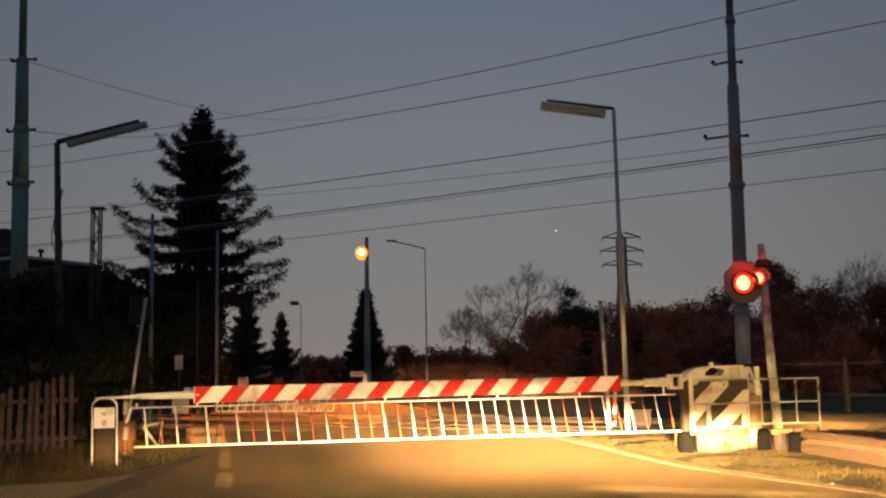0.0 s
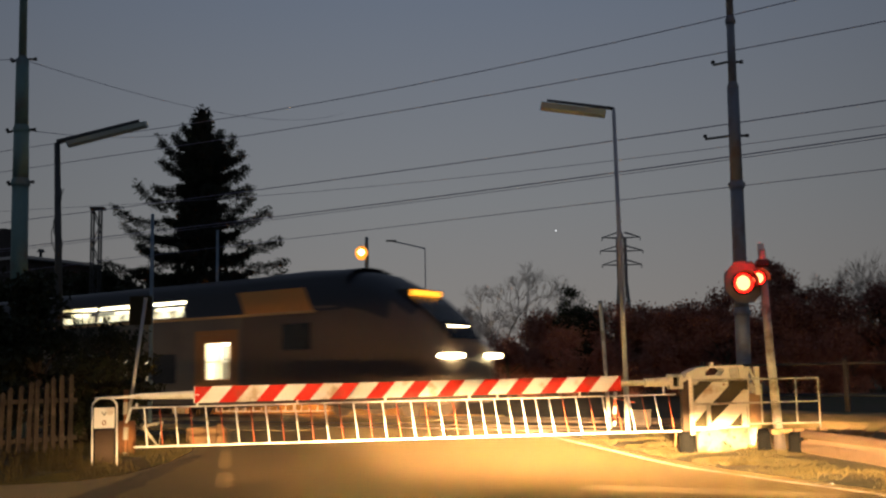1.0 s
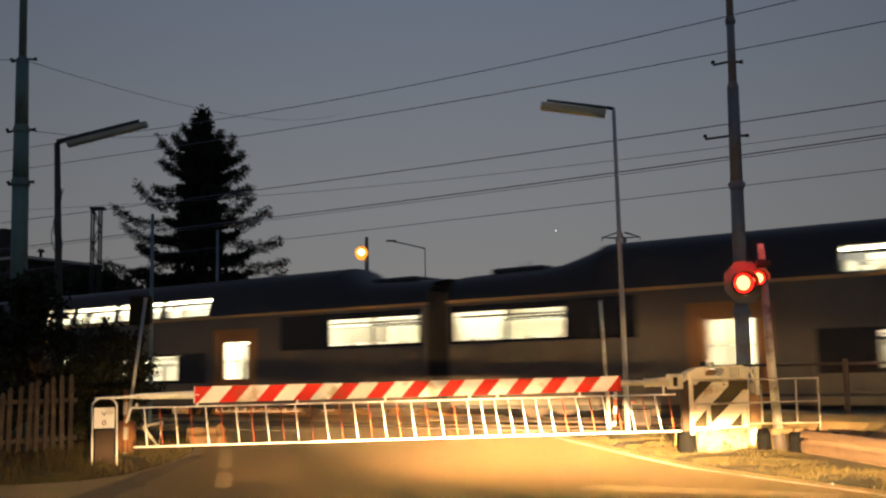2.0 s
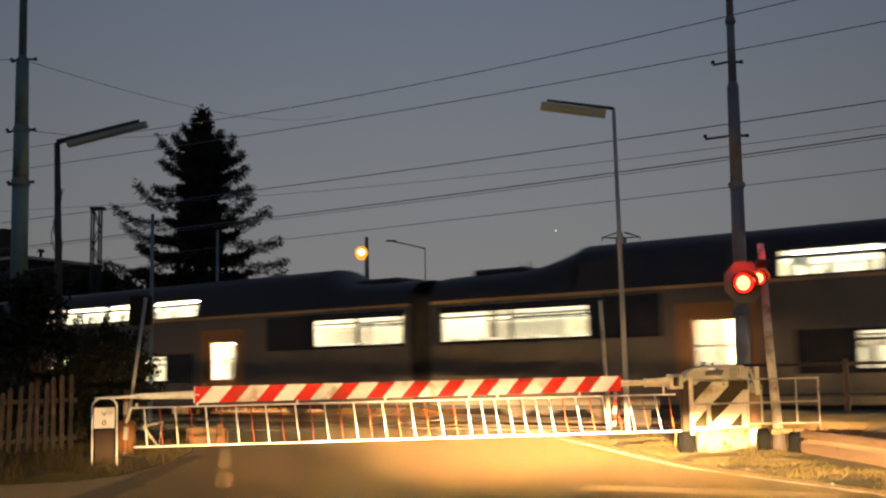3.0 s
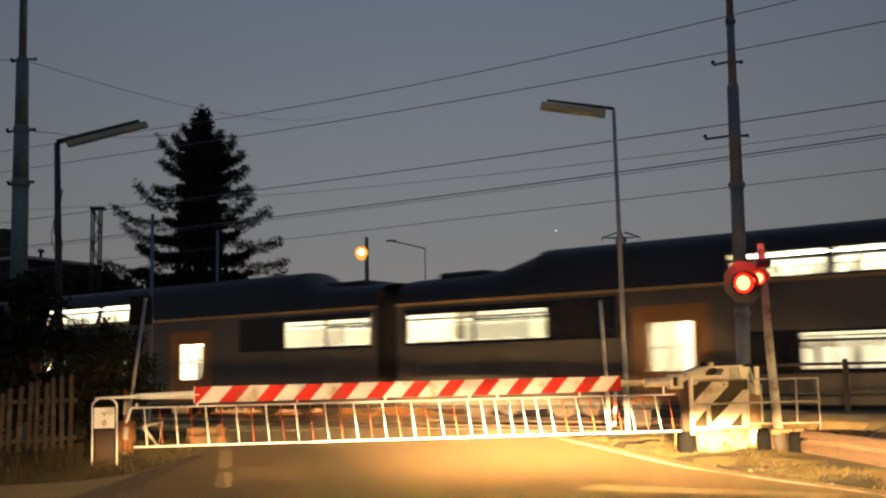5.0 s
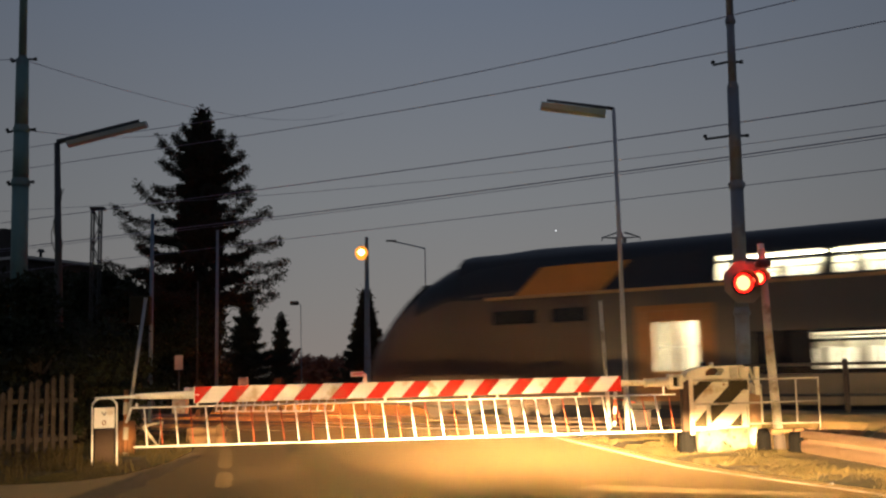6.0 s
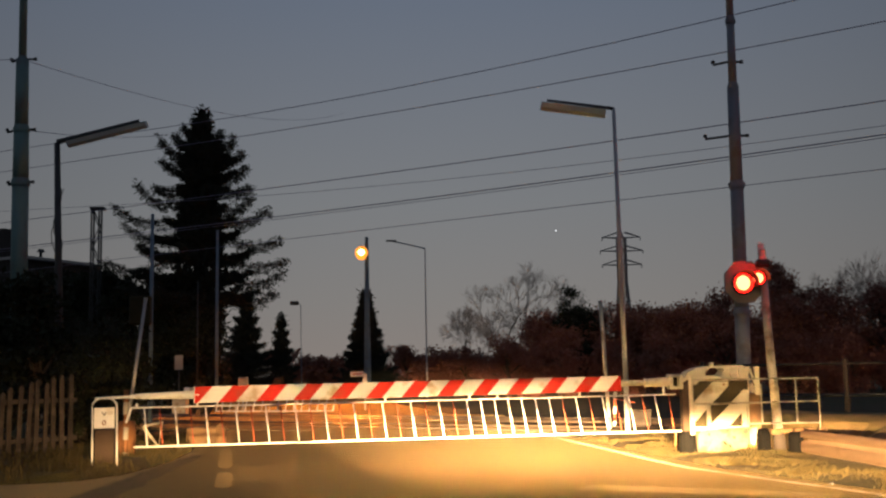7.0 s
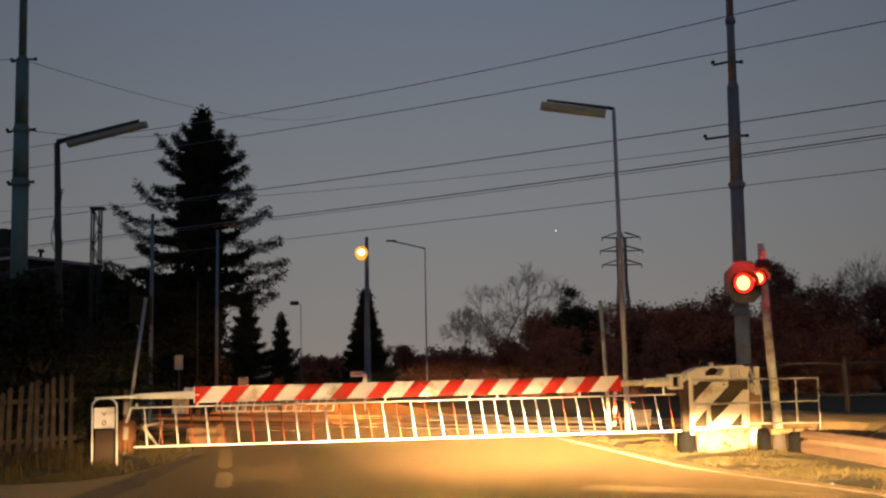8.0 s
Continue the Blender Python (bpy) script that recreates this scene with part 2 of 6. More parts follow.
def prism(bm, outline, y0, y1):
    """A slab: outline in x, z, from y0 to y1."""
    a = [bm.verts.new((x, y0, z)) for x, z in outline]
    b = [bm.verts.new((x, y1, z)) for x, z in outline]
    bm.faces.new(a)
    bm.faces.new(b[::-1])
    for i in range(len(a)):
        j = (i + 1) % len(a)
        bm.faces.new((a[j], a[i], b[i], b[j]))


def tube(bm, pts, radius, sides=8, close=True):
    """A round bar along pts; radius: one number or one for each point."""
    pts = [Vector(p) for p in pts]
    rad = radius if isinstance(radius, (list, tuple)) else [radius] * len(pts)
    rings = []
    for i, p in enumerate(pts):
        d = (pts[min(i + 1, len(pts) - 1)] - pts[max(i - 1, 0)]).normalized()
        side = d.cross(Vector((0, 0, 1)) if abs(d.z) < 0.95 else Vector((1, 0, 0))).normalized()
        up = side.cross(d)
        rings.append([bm.verts.new(p + rad[i] * (math.cos(a) * side + math.sin(a) * up))
                      for a in (2 * math.pi * k / sides for k in range(sides))])
    for a, b in zip(rings, rings[1:]):
        for k in range(sides):
            bm.faces.new((a[k], a[(k + 1) % sides], b[(k + 1) % sides], b[k]))
    if close:
        bm.faces.new(rings[0][::-1])
        bm.faces.new(rings[-1])


def made(fn, *a, **k):
    bm = bmesh.new()
    fn(bm, *a, **k)
    return bm


def from_lists(name, verts, faces, material, parent=None, label=""):
    me = bpy.data.meshes.new(name)
    me.from_pydata(verts, [], faces)
    me.materials.append(material)
    ob = new(name, me)
    if parent:
        ob.parent = parent
    return tagged(ob, label) if label else ob


# ---- the plan: the track runs from far behind on one side to near on the other ----
TRACK_TURN = -35.6
TD = Vector((math.sin(radians(54.4)), -math.cos(radians(54.4)), 0))
TN = Vector((math.cos(radians(54.4)), math.sin(radians(54.4)), 0))


def on_track(s, side=0.0, z=0.0):
    """A point s metres along the far track and side metres beyond its axis."""
    return Vector((0, 28, 0)) + s * TD + (1.4 + side) * TN + Vector((0, 0, z))


def track_pose(s, side=0.0, z=0.0):
    p = on_track(s, side, z)
    return pose(p.x, p.y, p.z, 0, 0, TRACK_TURN)


ROAD_TURN = 10.5

# ---- ground ----


def ground_sheet():
    xs = [-900, -300, -100, -40] + [x * 2.0 for x in range(-15, 16)] + [40, 100, 300, 900]
    ys = [-300, -60, -20] + [y * 2.0 for y in range(-5, 33)] + [80, 120, 250, 600, 1500]
    verts, faces = [], []
    for y in ys:
        for x in xs:
            z = -0.03 + 0.02 * noise.noise((x * 0.4, y * 0.4, 0)) if abs(x) < 60 and y < 90 else -0.03
            verts.append((x, y, z))
    w = len(xs)
    for j in range(len(ys) - 1):
        for i in range(w - 1):
            faces.append((j * w + i, j * w + i + 1, (j + 1) * w + i + 1, (j + 1) * w + i))
    ob = from_lists("ground", verts, faces, SOIL)
    tagged(ob, "dark soil and rough grass ground beside the crossing", "ground", kind="structure")


def strip(name, left, right, z, material, label, category, thick=0.04):
    """A paved slab between two lines of points."""
    bm = bmesh.new()
    rows = []
    for (lx, ly), (rx, ry) in zip(left, right):
        row = []
        for k in range(25):
            x, y = lx + (rx - lx) * k / 24, ly + (ry - ly) * k / 24
            row.append(bm.verts.new((x, y, z + crown(x, y))))
        rows.append(row)
    for a, b in zip(rows, rows[1:]):
        for k in range(24):
            bm.faces.new((a[k], a[k + 1], b[k + 1], b[k]))
    edge = [e for e in bm.edges if e.is_boundary]
    ext = bmesh.ops.extrude_edge_only(bm, edges=edge)
    for v in ext["geom"]:
        if isinstance(v, bmesh.types.BMVert):
            v.co.z -= thick
    bmesh.ops.recalc_face_normals(bm, faces=bm.faces)
    return tagged(part(name, bm, material), label, category, kind="structure")


def along(y, table):
    """The x of a line given by (y, x) knots."""
    for (ya, xa), (yb, xb) in zip(table, table[1:]):
        if y <= yb:
            break
    return xa + (xb - xa) * (y - ya) / (yb - ya)


def road_right(y):
    """The painted right-hand edge of the carriageway."""
    return along(y, [(-30, 16.9), (9, 4.47), (10.8, 3.94), (12.05, 3.47), (13.64, 2.95), (15.2, 2.72), (20.4, 2.03), (80, -7.9)])


def road_left(y):
    """The left-hand edge: along the verge, then out into the side road."""
    return along(y, [(-30, -7.5), (12.6, -7.5), (12.9, -5.1), (13.3, -4.42), (14.1, -4.12), (16.1, -4.08), (18.7, -4.34), (80, -16.9)])


def crown(x, y):
    """The road's camber, flat out into the side road."""
    l, r = min(-4.3, road_left(max(y, 18.7))), road_right(y) + 0.35
    f = max(0.0, min(1.0, (x - l) / (r - l)))
    return 0.03 * (1 - (2 * f - 1) ** 2)


def smooth(f):
    f = max(0.0, min(1.0, f))
    return f * f * (3 - 2 * f)


def verge_left(x, y):
    """The height of the raised verge beside the arm rest."""
    rise = smooth((road_left(y) - x) / 0.2) * smooth((y - 12.6) / 0.8) * smooth((21.0 - y) / 3.0)
    return -0.025 + 0.15 * rise + 0.022 * noise.noise((x * 2.1, y * 2.1, 2)) * rise


def verge_right(x, y):
    """The height of the low verge between the road and the guard rail."""
    d = x - road_right(y) - 0.3
    return -0.025 + (0.045 + 0.03 * smooth(d / 1.5) + 0.03 * noise.noise((x * 2.3, y * 2.3, 6))) * smooth(d / 0.18) * smooth((24.5 - y) / 2)


def verges():
    for name, edge, height, reach, y0, y1, label in (("verge_west", road_left, verge_left, -3.4, 12.6, 21.0, "rough grassy verge raised above the road"),
                                                     ("verge_east", lambda y: road_right(y) + 0.3, verge_right, 3.0, 9.0, 24.4, "trampled earth verge with short dry grass")):
        verts, faces, ny, nx = [], [], 90, 28
        for j in range(ny + 1):
            y = y0 + (y1 - y0) * j / ny
            for i in range(nx + 1):
                x = edge(y) + reach * (i / nx) ** 1.3
                verts.append((x, y, height(x, y)))
        w = nx + 1
        for j in range(ny):
            for i in range(nx):
                q = (j * w + i, j * w + i + 1, (j + 1) * w + i + 1, (j + 1) * w + i)
                faces.append(q if reach > 0 else q[::-1])
        tagged(from_lists(name, verts, faces, SOIL), label, "verge", kind="structure")


def roads():
    ys = [-30, -10, 0, 4, 8, 10, 12, 12.6, 12.73, 13, 13.2, 14, 15, 16, 17, 18, 20, 24, 28, 32, 38, 46, 60, 80]
    strip("road", [(road_left(y), y) for y in ys], [(road_right(y) + 0.35, y) for y in ys], 0.0, ASPHALT,
          "worn dark asphalt road lit by headlights", "road", 0.08)
    # painted lines follow the crown of the road

    def line(name, pts, width, label, paint=ROAD_PAINT, worn=0.0):
        bm = bmesh.new()
        prev = None
        for i, (x, y) in enumerate(pts):
            a, b = Vector(pts[max(0, i - 1)]), Vector(pts[min(len(pts) - 1, i + 1)])
            d = (b - a).normalized()
            n = Vector((d.y, -d.x)) * width / 2
            wear = [1 + worn * noise.noise((x * 3, y * 3, s)) - worn * 1.2 * max(0.0, 1 - min(i, len(pts) - 1 - i) / 3) for s in (-1, 1)]
            row = [bm.verts.new((x + s * n.x, y + s * n.y, crown(x + s * n.x, y + s * n.y) + 0.006)) for s in (-wear[0], wear[1])]
            if prev:
                bm.faces.new((prev[0], prev[1], row[1], row[0]))
            prev = row
        tagged(part(name, bm, paint), label, "road marking", kind="structure")

    line("edge_line", [(road_right(y), y) for y in [3 + 0.5 * k for k in range(45)]], 0.12, "white painted line along the road edge")
    line("stop_line", [(1.42 + k * 0.16, 11.25 - k * 0.075) for k in range(15)], 0.5, "worn white stop line before the barrier", STOP_PAINT)

    def band(name, y0, y1, left, right, material, label, lift):
        """A strip of surfacing with ragged edges."""
        verts, faces = [], []
        for k in range(61):
            y = y0 + (y1 - y0) * k / 60
            l = left(y) + 0.09 * noise.noise((y * 2.3, 1.7, 0))
            r = right(y) + 0.12 * noise.noise((y * 1.9, 8.3, 0))
            for q in range(4):
                x = l + (r - l) * q / 3
                verts.append((x, y, crown(x, y) + lift))
            if k:
                faces += [(4 * k - 4 + q, 4 * k - 3 + q, 4 * k + 1 + q, 4 * k + q) for q in range(3)]
        tagged(from_lists(name, verts, faces, material), label, "road surface", kind="structure")

    band("road_edge_strip", 9.0, 18.2, lambda y: road_left(y) + 0.03, lambda y: -3.93 - (y - 11.5) * 0.02, PALE_EDGE, "pale worn strip along the road edge", 0.004)
    band("dark_strip", 9.0, 17.4, lambda y: -3.93 - (y - 11.5) * 0.02, lambda y: -3.42 - (y - 11.5) * 0.075, DARK_EDGE, "dark strip along the road edge", 0.005)
    for y0, y1 in ((11.9, 13.9), (14.5, 18.8), (20.2, 25.0)):
        n = 28
        line("centre_dash", [(-1.98 - (y0 + (y1 - y0) * q / n - 9.6) * 0.2, y0 + (y1 - y0) * q / n) for q in range(n + 1)], 0.19, "faded white centre line dash on the road", FADED_PAINT, 0.5)
    # level crossing deck between the rails
    deck = thing("crossing_deck", track_pose(-4.5), "asphalt panels between the rails of the level crossing", "crossing deck", kind="structure")
    for a, b in ((-6.5, -4.79), (-3.21, -0.79), (0.79, 2.3)):
        for k in range(5):
            part("panel", made(box, -6 + k * 2.0, -4.03 + k * 2.0, a + 0.05, b - 0.05, -0.05, 0.045, 0.008), APRON, deck)


def rails():
    for side in (0.0, -4.0):
        bm = bmesh.new()
        pts = [(-1.7, -0.06), (-1.3, 0.0), (1.3, 0.0), (1.7, -0.06)]
        for x0, x1 in ((-120, -9), (6, 90)):
            vs = [[bm.verts.new((x, y, z)) for y, z in pts] for x in (x0, x1)]
            for k in range(3):
                bm.faces.new((vs[0][k], vs[0][k + 1], vs[1][k + 1], vs[1][k]))
        ob = part("ballast_bed", bm, BALLAST)
        ob.matrix_world = track_pose(0, side, -0.01)
        tagged(ob, "grey brown stone ballast under the track", "ballast", kind="structure")
        tr = thing("railway_track", track_pose(0, side), "steel railway track crossing the road", "railway track", "railway tracks")
        for y in (-0.72, 0.72):
            bm = bmesh.new()
            prof = [(-0.07, 0.0), (0.07, 0.0), (0.02, 0.03), (0.02, 0.05), (0.036, 0.055), (0.036, 0.09), (-0.036, 0.09), (-0.036, 0.055), (-0.02, 0.05), (-0.02, 0.03)]
            a = [bm.verts.new((-120, y + p, z - 0.03)) for p, z in prof]
            b = [bm.verts.new((90, y + p, z - 0.03)) for p, z in prof]
            for k in range(10):
                bm.faces.new((a[k], a[(k + 1) % 10], b[(k + 1) % 10], b[k]))
            part("rail", bm, RAIL, tr)
        bm = bmesh.new()
        for k in range(70):
            x = -30 + k * 0.62
            if not -9 < x < 6:
                box(bm, x, x + 0.24, -1.2, 1.2, -0.08, 0.012)
        tagged(part("sleepers", bm, CONCRETE, tr), kind="stuff")


ground_sheet()
verges()
roads()
rails()

# ---- the near barrier: square to the road, its pivot beside the machine ----
BY = 15.6
BARRIER = pose(3.30, BY, 0, 0, 0, ROAD_TURN)


def arm_z(x):
    return 1.047 + x * 0.0061


def barrier():
    b = thing("level_crossing_barrier", BARRIER, "closed red and white level crossing barrier with hanging skirt", "barrier")
    bm = bmesh.new()
    tube(bm, [(-8.03, 0, 0.985), (-7.60, 0, 0.995), (-7.45, 0, 1.0), (-6.70, 0, 1.006)], [0.016, 0.020, 0.040, 0.058], 10)
    tube(bm, [(-6.75, 0.03, 1.006), (-0.84, 0.03, 1.042)], 0.05, 8)
    part("arm_tube", bm, WHITE, b, smooth=True)
    bm = bmesh.new()
    prism(bm, [(-6.75, 0.93), (-0.835, 0.97), (-0.835, 1.11), (-6.75, 1.08)], -0.05, 0.05)
    board = part("striped_board", bm, WHITE, b)
    # slanted stripes, each a plate of its own
    first, last, period, red_w, slant = -6.755, -0.83, 0.492, 0.226, 0.185
    edges = []
    for k in range(13):
        x = -1.031 - 0.492 * (12 - k)
        edges += [(x, x + red_w, RED), (x + red_w, x + period, WHITE)]
    for k, (x0, x1, paint) in enumerate(edges):
        zb, zt = -0.107, 0.107
        pts = [(x0, arm_z(x0) + zb), (x1, arm_z(x1) + zb), (x1 + slant, arm_z(x1 + slant) + zt), (x0 + slant, arm_z(x0 + slant) + zt)]
        cut = clip_poly(pts, first, last)
        if len(cut) > 2:
            bm = bmesh.new()
            prism(bm, cut, -0.055 - 0.001 * (k % 2), 0.055)
            part("stripe", bm, paint, board)
    for x in (first - 0.012, last):
        bm = bmesh.new()
        box(bm, x, x + 0.012, -0.06, 0.06, arm_z(x) - 0.112, arm_z(x) + 0.112)
        part("end_cap", bm, WHITE if x < -3 else RED, board)
    # neck, sleeve and the hollow fork at the pivot
    bm = bmesh.new()
    tube(bm, [(-0.83, 0, 1.042), (-0.74, 0, 1.043), (-0.45, 0, 1.044), (-0.44, 0, 1.044), (-0.40, 0, 1.045), (-0.05, 0, 1.05)], [0.058, 0.042, 0.036, 0.066, 0.056, 0.070], 12)
    neck = part("arm_neck", bm, CREAM, b)
    bm = bmesh.new()
    for z0, z1 in ((0.945, 0.985), (1.115, 1.160)):
        box(bm, -0.09, 0.11, -0.09, 0.06, z0, z1, 0.01)
    for x0, x1 in ((-0.09, -0.04), (0.05, 0.11)):
        box(bm, x0, x1, -0.088, 0.06, 0.975, 1.125)
    part("fork", bm, CREAM, neck)
    # solid dark block stands in for the shade inside the fork
    part("hollow_shade_block", made(box, -0.045, 0.055, -0.02, 0.05, 0.98, 1.12), DARK_OLIVE, neck)
    part("pivot_shaft", made(tube, [(0.10, -0.02, 1.075), (0.36, -0.02, 1.075)], 0.045, 10), CREAM, b)

    def top(x):
        return 0.869 + x * 0.0024

    def bot(x):
        return 0.349 + x * 0.0010

    sk = part("skirt", made(tube, [(-7.57, 0, top(-7.57)), (0.02, 0, top(0.02))], 0.013, 8), BAR_WHITE, b, smooth=True)
    part("bottom_rail", made(tube, [(-7.53, -0.022, bot(-7.53)), (0.08, -0.022, bot(0.08))], 0.0155, 12), BAR_WHITE, sk, smooth=True)
    n = 36
    for i in range(n + 1):
        x = -7.405 + i * 0.1973
        lean = 0.050 + 0.036 * i / n
        red = i % 2 == 1
        # red bars in the headlights' hot spot: glare put in as white paint, thicker
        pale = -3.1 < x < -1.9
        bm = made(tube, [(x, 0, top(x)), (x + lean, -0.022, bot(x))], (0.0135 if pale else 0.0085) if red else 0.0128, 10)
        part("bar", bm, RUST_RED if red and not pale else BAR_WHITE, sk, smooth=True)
    part("bar", made(tube, [(-0.09, 0.004, top(0)), (-0.03, -0.018, bot(0))], 0.010, 8), RUST_RED, sk, smooth=True)
    part("end_bar", made(tube, [(-7.57, 0, top(-7.57)), (-7.63, 0, 0.66)], 0.018, 6), WHITE, sk)
    part("stay", made(tube, [(0.0, 0, bot(0)), (-0.01, 0, 0.14)], [0.016, 0.008], 6), RUST, sk)
    for x in (-7.5, -6.72, -5.4, -4.2, -3.02, -2.62, -1.42, -0.16):
        bm = bmesh.new()
        box(bm, x - 0.014, x + 0.014, -0.012, 0.012, top(x), arm_z(x) - (0.09 if x < -0.8 else 0.03))
        part("hanger", bm, WHITE, b)
    return b


def machine():
    m = thing("barrier_machine", pose(3.36, BY, 0), "cream barrier machine with black and white stripes on a stone base", "barrier machine")
    bm = bmesh.new()
    box(bm, 0.05, 0.18, -0.03, 0.15, 0.0, 1.08, 0.01)
    part("column", bm, DARK_RUST, m)
    part("column_boot", made(tube, [(0.115, 0.03, -0.02), (0.115, 0.03, 0.10), (0.115, 0.03, 0.30), (0.115, 0.03, 0.34)], [0.13, 0.125, 0.115, 0.09], 12), RUBBER, m)
    bm = bmesh.new()
    prism(bm, [(0.14, 0.34), (1.01, 0.38), (1.03, 1.1), (0.90, 1.14), (0.22, 1.12), (0.16, 1.06)], 0.0, 0.42)
    part("cabinet", bm, CREAM, m)
    bm = bmesh.new()
    box(bm, 0.16, 0.985, -0.006, -0.001, 0.40, 1.05)
    board = part("warning_board", bm, DARK_OLIVE, m)
    for k in range(3):
        x0 = -0.13 + k * 0.56
        pts = [(x0, 0.41), (x0 + 0.29, 0.41), (x0 + 0.92, 1.04), (x0 + 0.63, 1.04)]
        # cut to the board's edges
        cut = clip_poly(pts, 0.16, 0.985)
        if len(cut) > 2:
            bm = bmesh.new()
            prism(bm, cut, -0.012, -0.006)
            part("stripe", bm, CREAM, board)
    # curved cast cover with an opening
    bm = bmesh.new()
    prism(bm, [(0.10, 1.10), (0.14, 1.18), (0.26, 1.24), (0.44, 1.265), (0.47, 1.24), (0.40, 1.18), (0.40, 1.10)], -0.03, 0.36)
    prism(bm, [(0.44, 1.265), (0.94, 1.275), (1.02, 1.22), (1.0, 1.10), (0.60, 1.10), (0.68, 1.20), (0.64, 1.24), (0.47, 1.24)], -0.03, 0.36)
    part("cover", bm, CREAM, m)
    bm = bmesh.new()
    tube(bm, [(0.52, 0.1, 1.26), (0.52, 0.1, 1.32)], 0.035, 8)
    part("cap", bm, CREAM, m)
    bm = bmesh.new()
    prism(bm, [(0.865, 1.25), (0.90, 1.25), (0.94, 1.21), (0.985, 1.25), (1.03, 1.25), (1.0, 1.11), (0.95, 1.06), (0.88, 1.12)], -0.075, -0.035)
    part("counterweight", bm, CREAM, m)
    bm = bmesh.new()
    prism(bm, [(0.74, 1.24), (0.85, 1.245), (0.85, 1.07), (0.76, 1.07)], -0.055, -0.032)
    part("side_plate", bm, DULL_CREAM, m)
    # bracket of two uprights and a slanting web beside the cabinet
    bracket = part("bracket", made(box, 1.13, 1.19, 0.02, 0.10, 0.84, 1.25), CREAM, m)
    bm = bmesh.new()
    prism(bm, [(1.045, 1.22), (1.08, 1.22), (1.13, 1.06), (1.13, 0.97)], 0.04, 0.08)
    part("web", bm, CREAM, bracket)
    bm = bmesh.new()
    prism(bm, [(1.05, 0.99), (1.09, 1.02), (1.12, 0.92), (1.10, 0.86), (1.045, 0.90)], 0.03, 0.09)
    part("web", bm, DULL_CREAM, bracket)
    bm = bmesh.new()
    box(bm, 1.04, 1.20, 0.06, 0.40, 0.30, 0.86, 0.012)
    part("side_casing", bm, WARM_STONE, m, "tan side casing")
    bm = bmesh.new()
    prism(bm, [(0.26, -0.06), (0.235, 0.06), (0.255, 0.20), (0.245, 0.30), (0.30, 0.35), (0.52, 0.365), (0.97, 0.385), (0.985, 0.22), (0.95, 0.10), (0.80, 0.07), (0.62, 0.05), (0.45, -0.06)], -0.05, 0.5)
    bmesh.ops.bevel(bm, geom=list(bm.edges), offset=0.014, segments=2, affect="EDGES", profile=0.6)
    part("base", bm, STONE, m)
    for bx, bz, br in ((0.62, 0.16, 0.035), (0.76, 0.24, 0.022), (0.70, 0.12, 0.02), (0.40, 0.29, 0.02)):
        part("chip", made(tube, [(bx, -0.056, bz), (bx + 0.012, -0.046, bz + 0.01)], [br, br * 0.7], 7), DARK_OLIVE, m)
    bm = bmesh.new()
    prism(bm, [(1.0, 0.36), (1.11, 0.38), (1.10, 0.24), (1.06, 0.12), (0.99, 0.16)], -0.02, 0.20)
    part("broken_edge", bm, DULL_CREAM, m)
    bm = bmesh.new()
    box(bm, 0.90, 0.975, -0.022, -0.012, 0.385, 0.715)
    part("edge_plate", bm, CREAM, m)
    bm = bmesh.new()
    box(bm, 0.165, 0.205, -0.026, -0.012, 0.33, 1.06)
    part("edge_plate", bm, CREAM, m)
    # raised dark plate for a recess's shade, and stop plates beside the cover
    bm = bmesh.new()
    box(bm, 0.73, 1.0, -0.03, -0.013, 0.92, 1.055)
    part("recess_shade", bm, DARK_OLIVE, m)
    bm = bmesh.new()
    prism(bm, [(0.14, 1.02), (0.20, 1.10), (0.34, 1.14), (0.40, 1.10), (0.30, 1.07), (0.24, 1.00)], -0.09, -0.05)
    part("lever", bm, CREAM, m)
    for bx, bz in ((0.2, 0.46), (0.9, 0.46), (0.2, 1.0), (0.66, 1.0)):
        part("bolt", made(tube, [(bx, -0.03, bz), (bx, -0.012, bz)], 0.018, 6), RUST, m)
    bm = bmesh.new()
    prism(bm, [(0.36, 0.05), (0.47, 0.10), (0.68, 0.30), (0.52, 0.30)], -0.054, -0.047)
    part("stripe", bm, BANK, m)
    bm = bmesh.new()
    tube(bm, [(1.21, -0.03, -0.02), (1.20, -0.03, 0.08), (1.19, -0.03, 0.29), (1.18, -0.03, 0.36)], [0.07, 0.10, 0.10, 0.06], 12)
    part("drain_pipe", bm, RUBBER, m)


def clip_poly(pts, lo, hi):
    for bound, keep in ((lo, 1), (hi, -1)):
        out = []
        for (ax, az), (bx, bz) in zip(pts, pts[1:] + pts[:1]):
            ia, ib = keep * (ax - bound) >= 0, keep * (bx - bound) >= 0
            if ia:
                out.append((ax, az))
            if ia != ib:
                f = (bound - ax) / (bx - ax)
                out.append((bound, az + f * (bz - az)))
        pts = out
        if len(pts) < 3:
            return []
    return pts


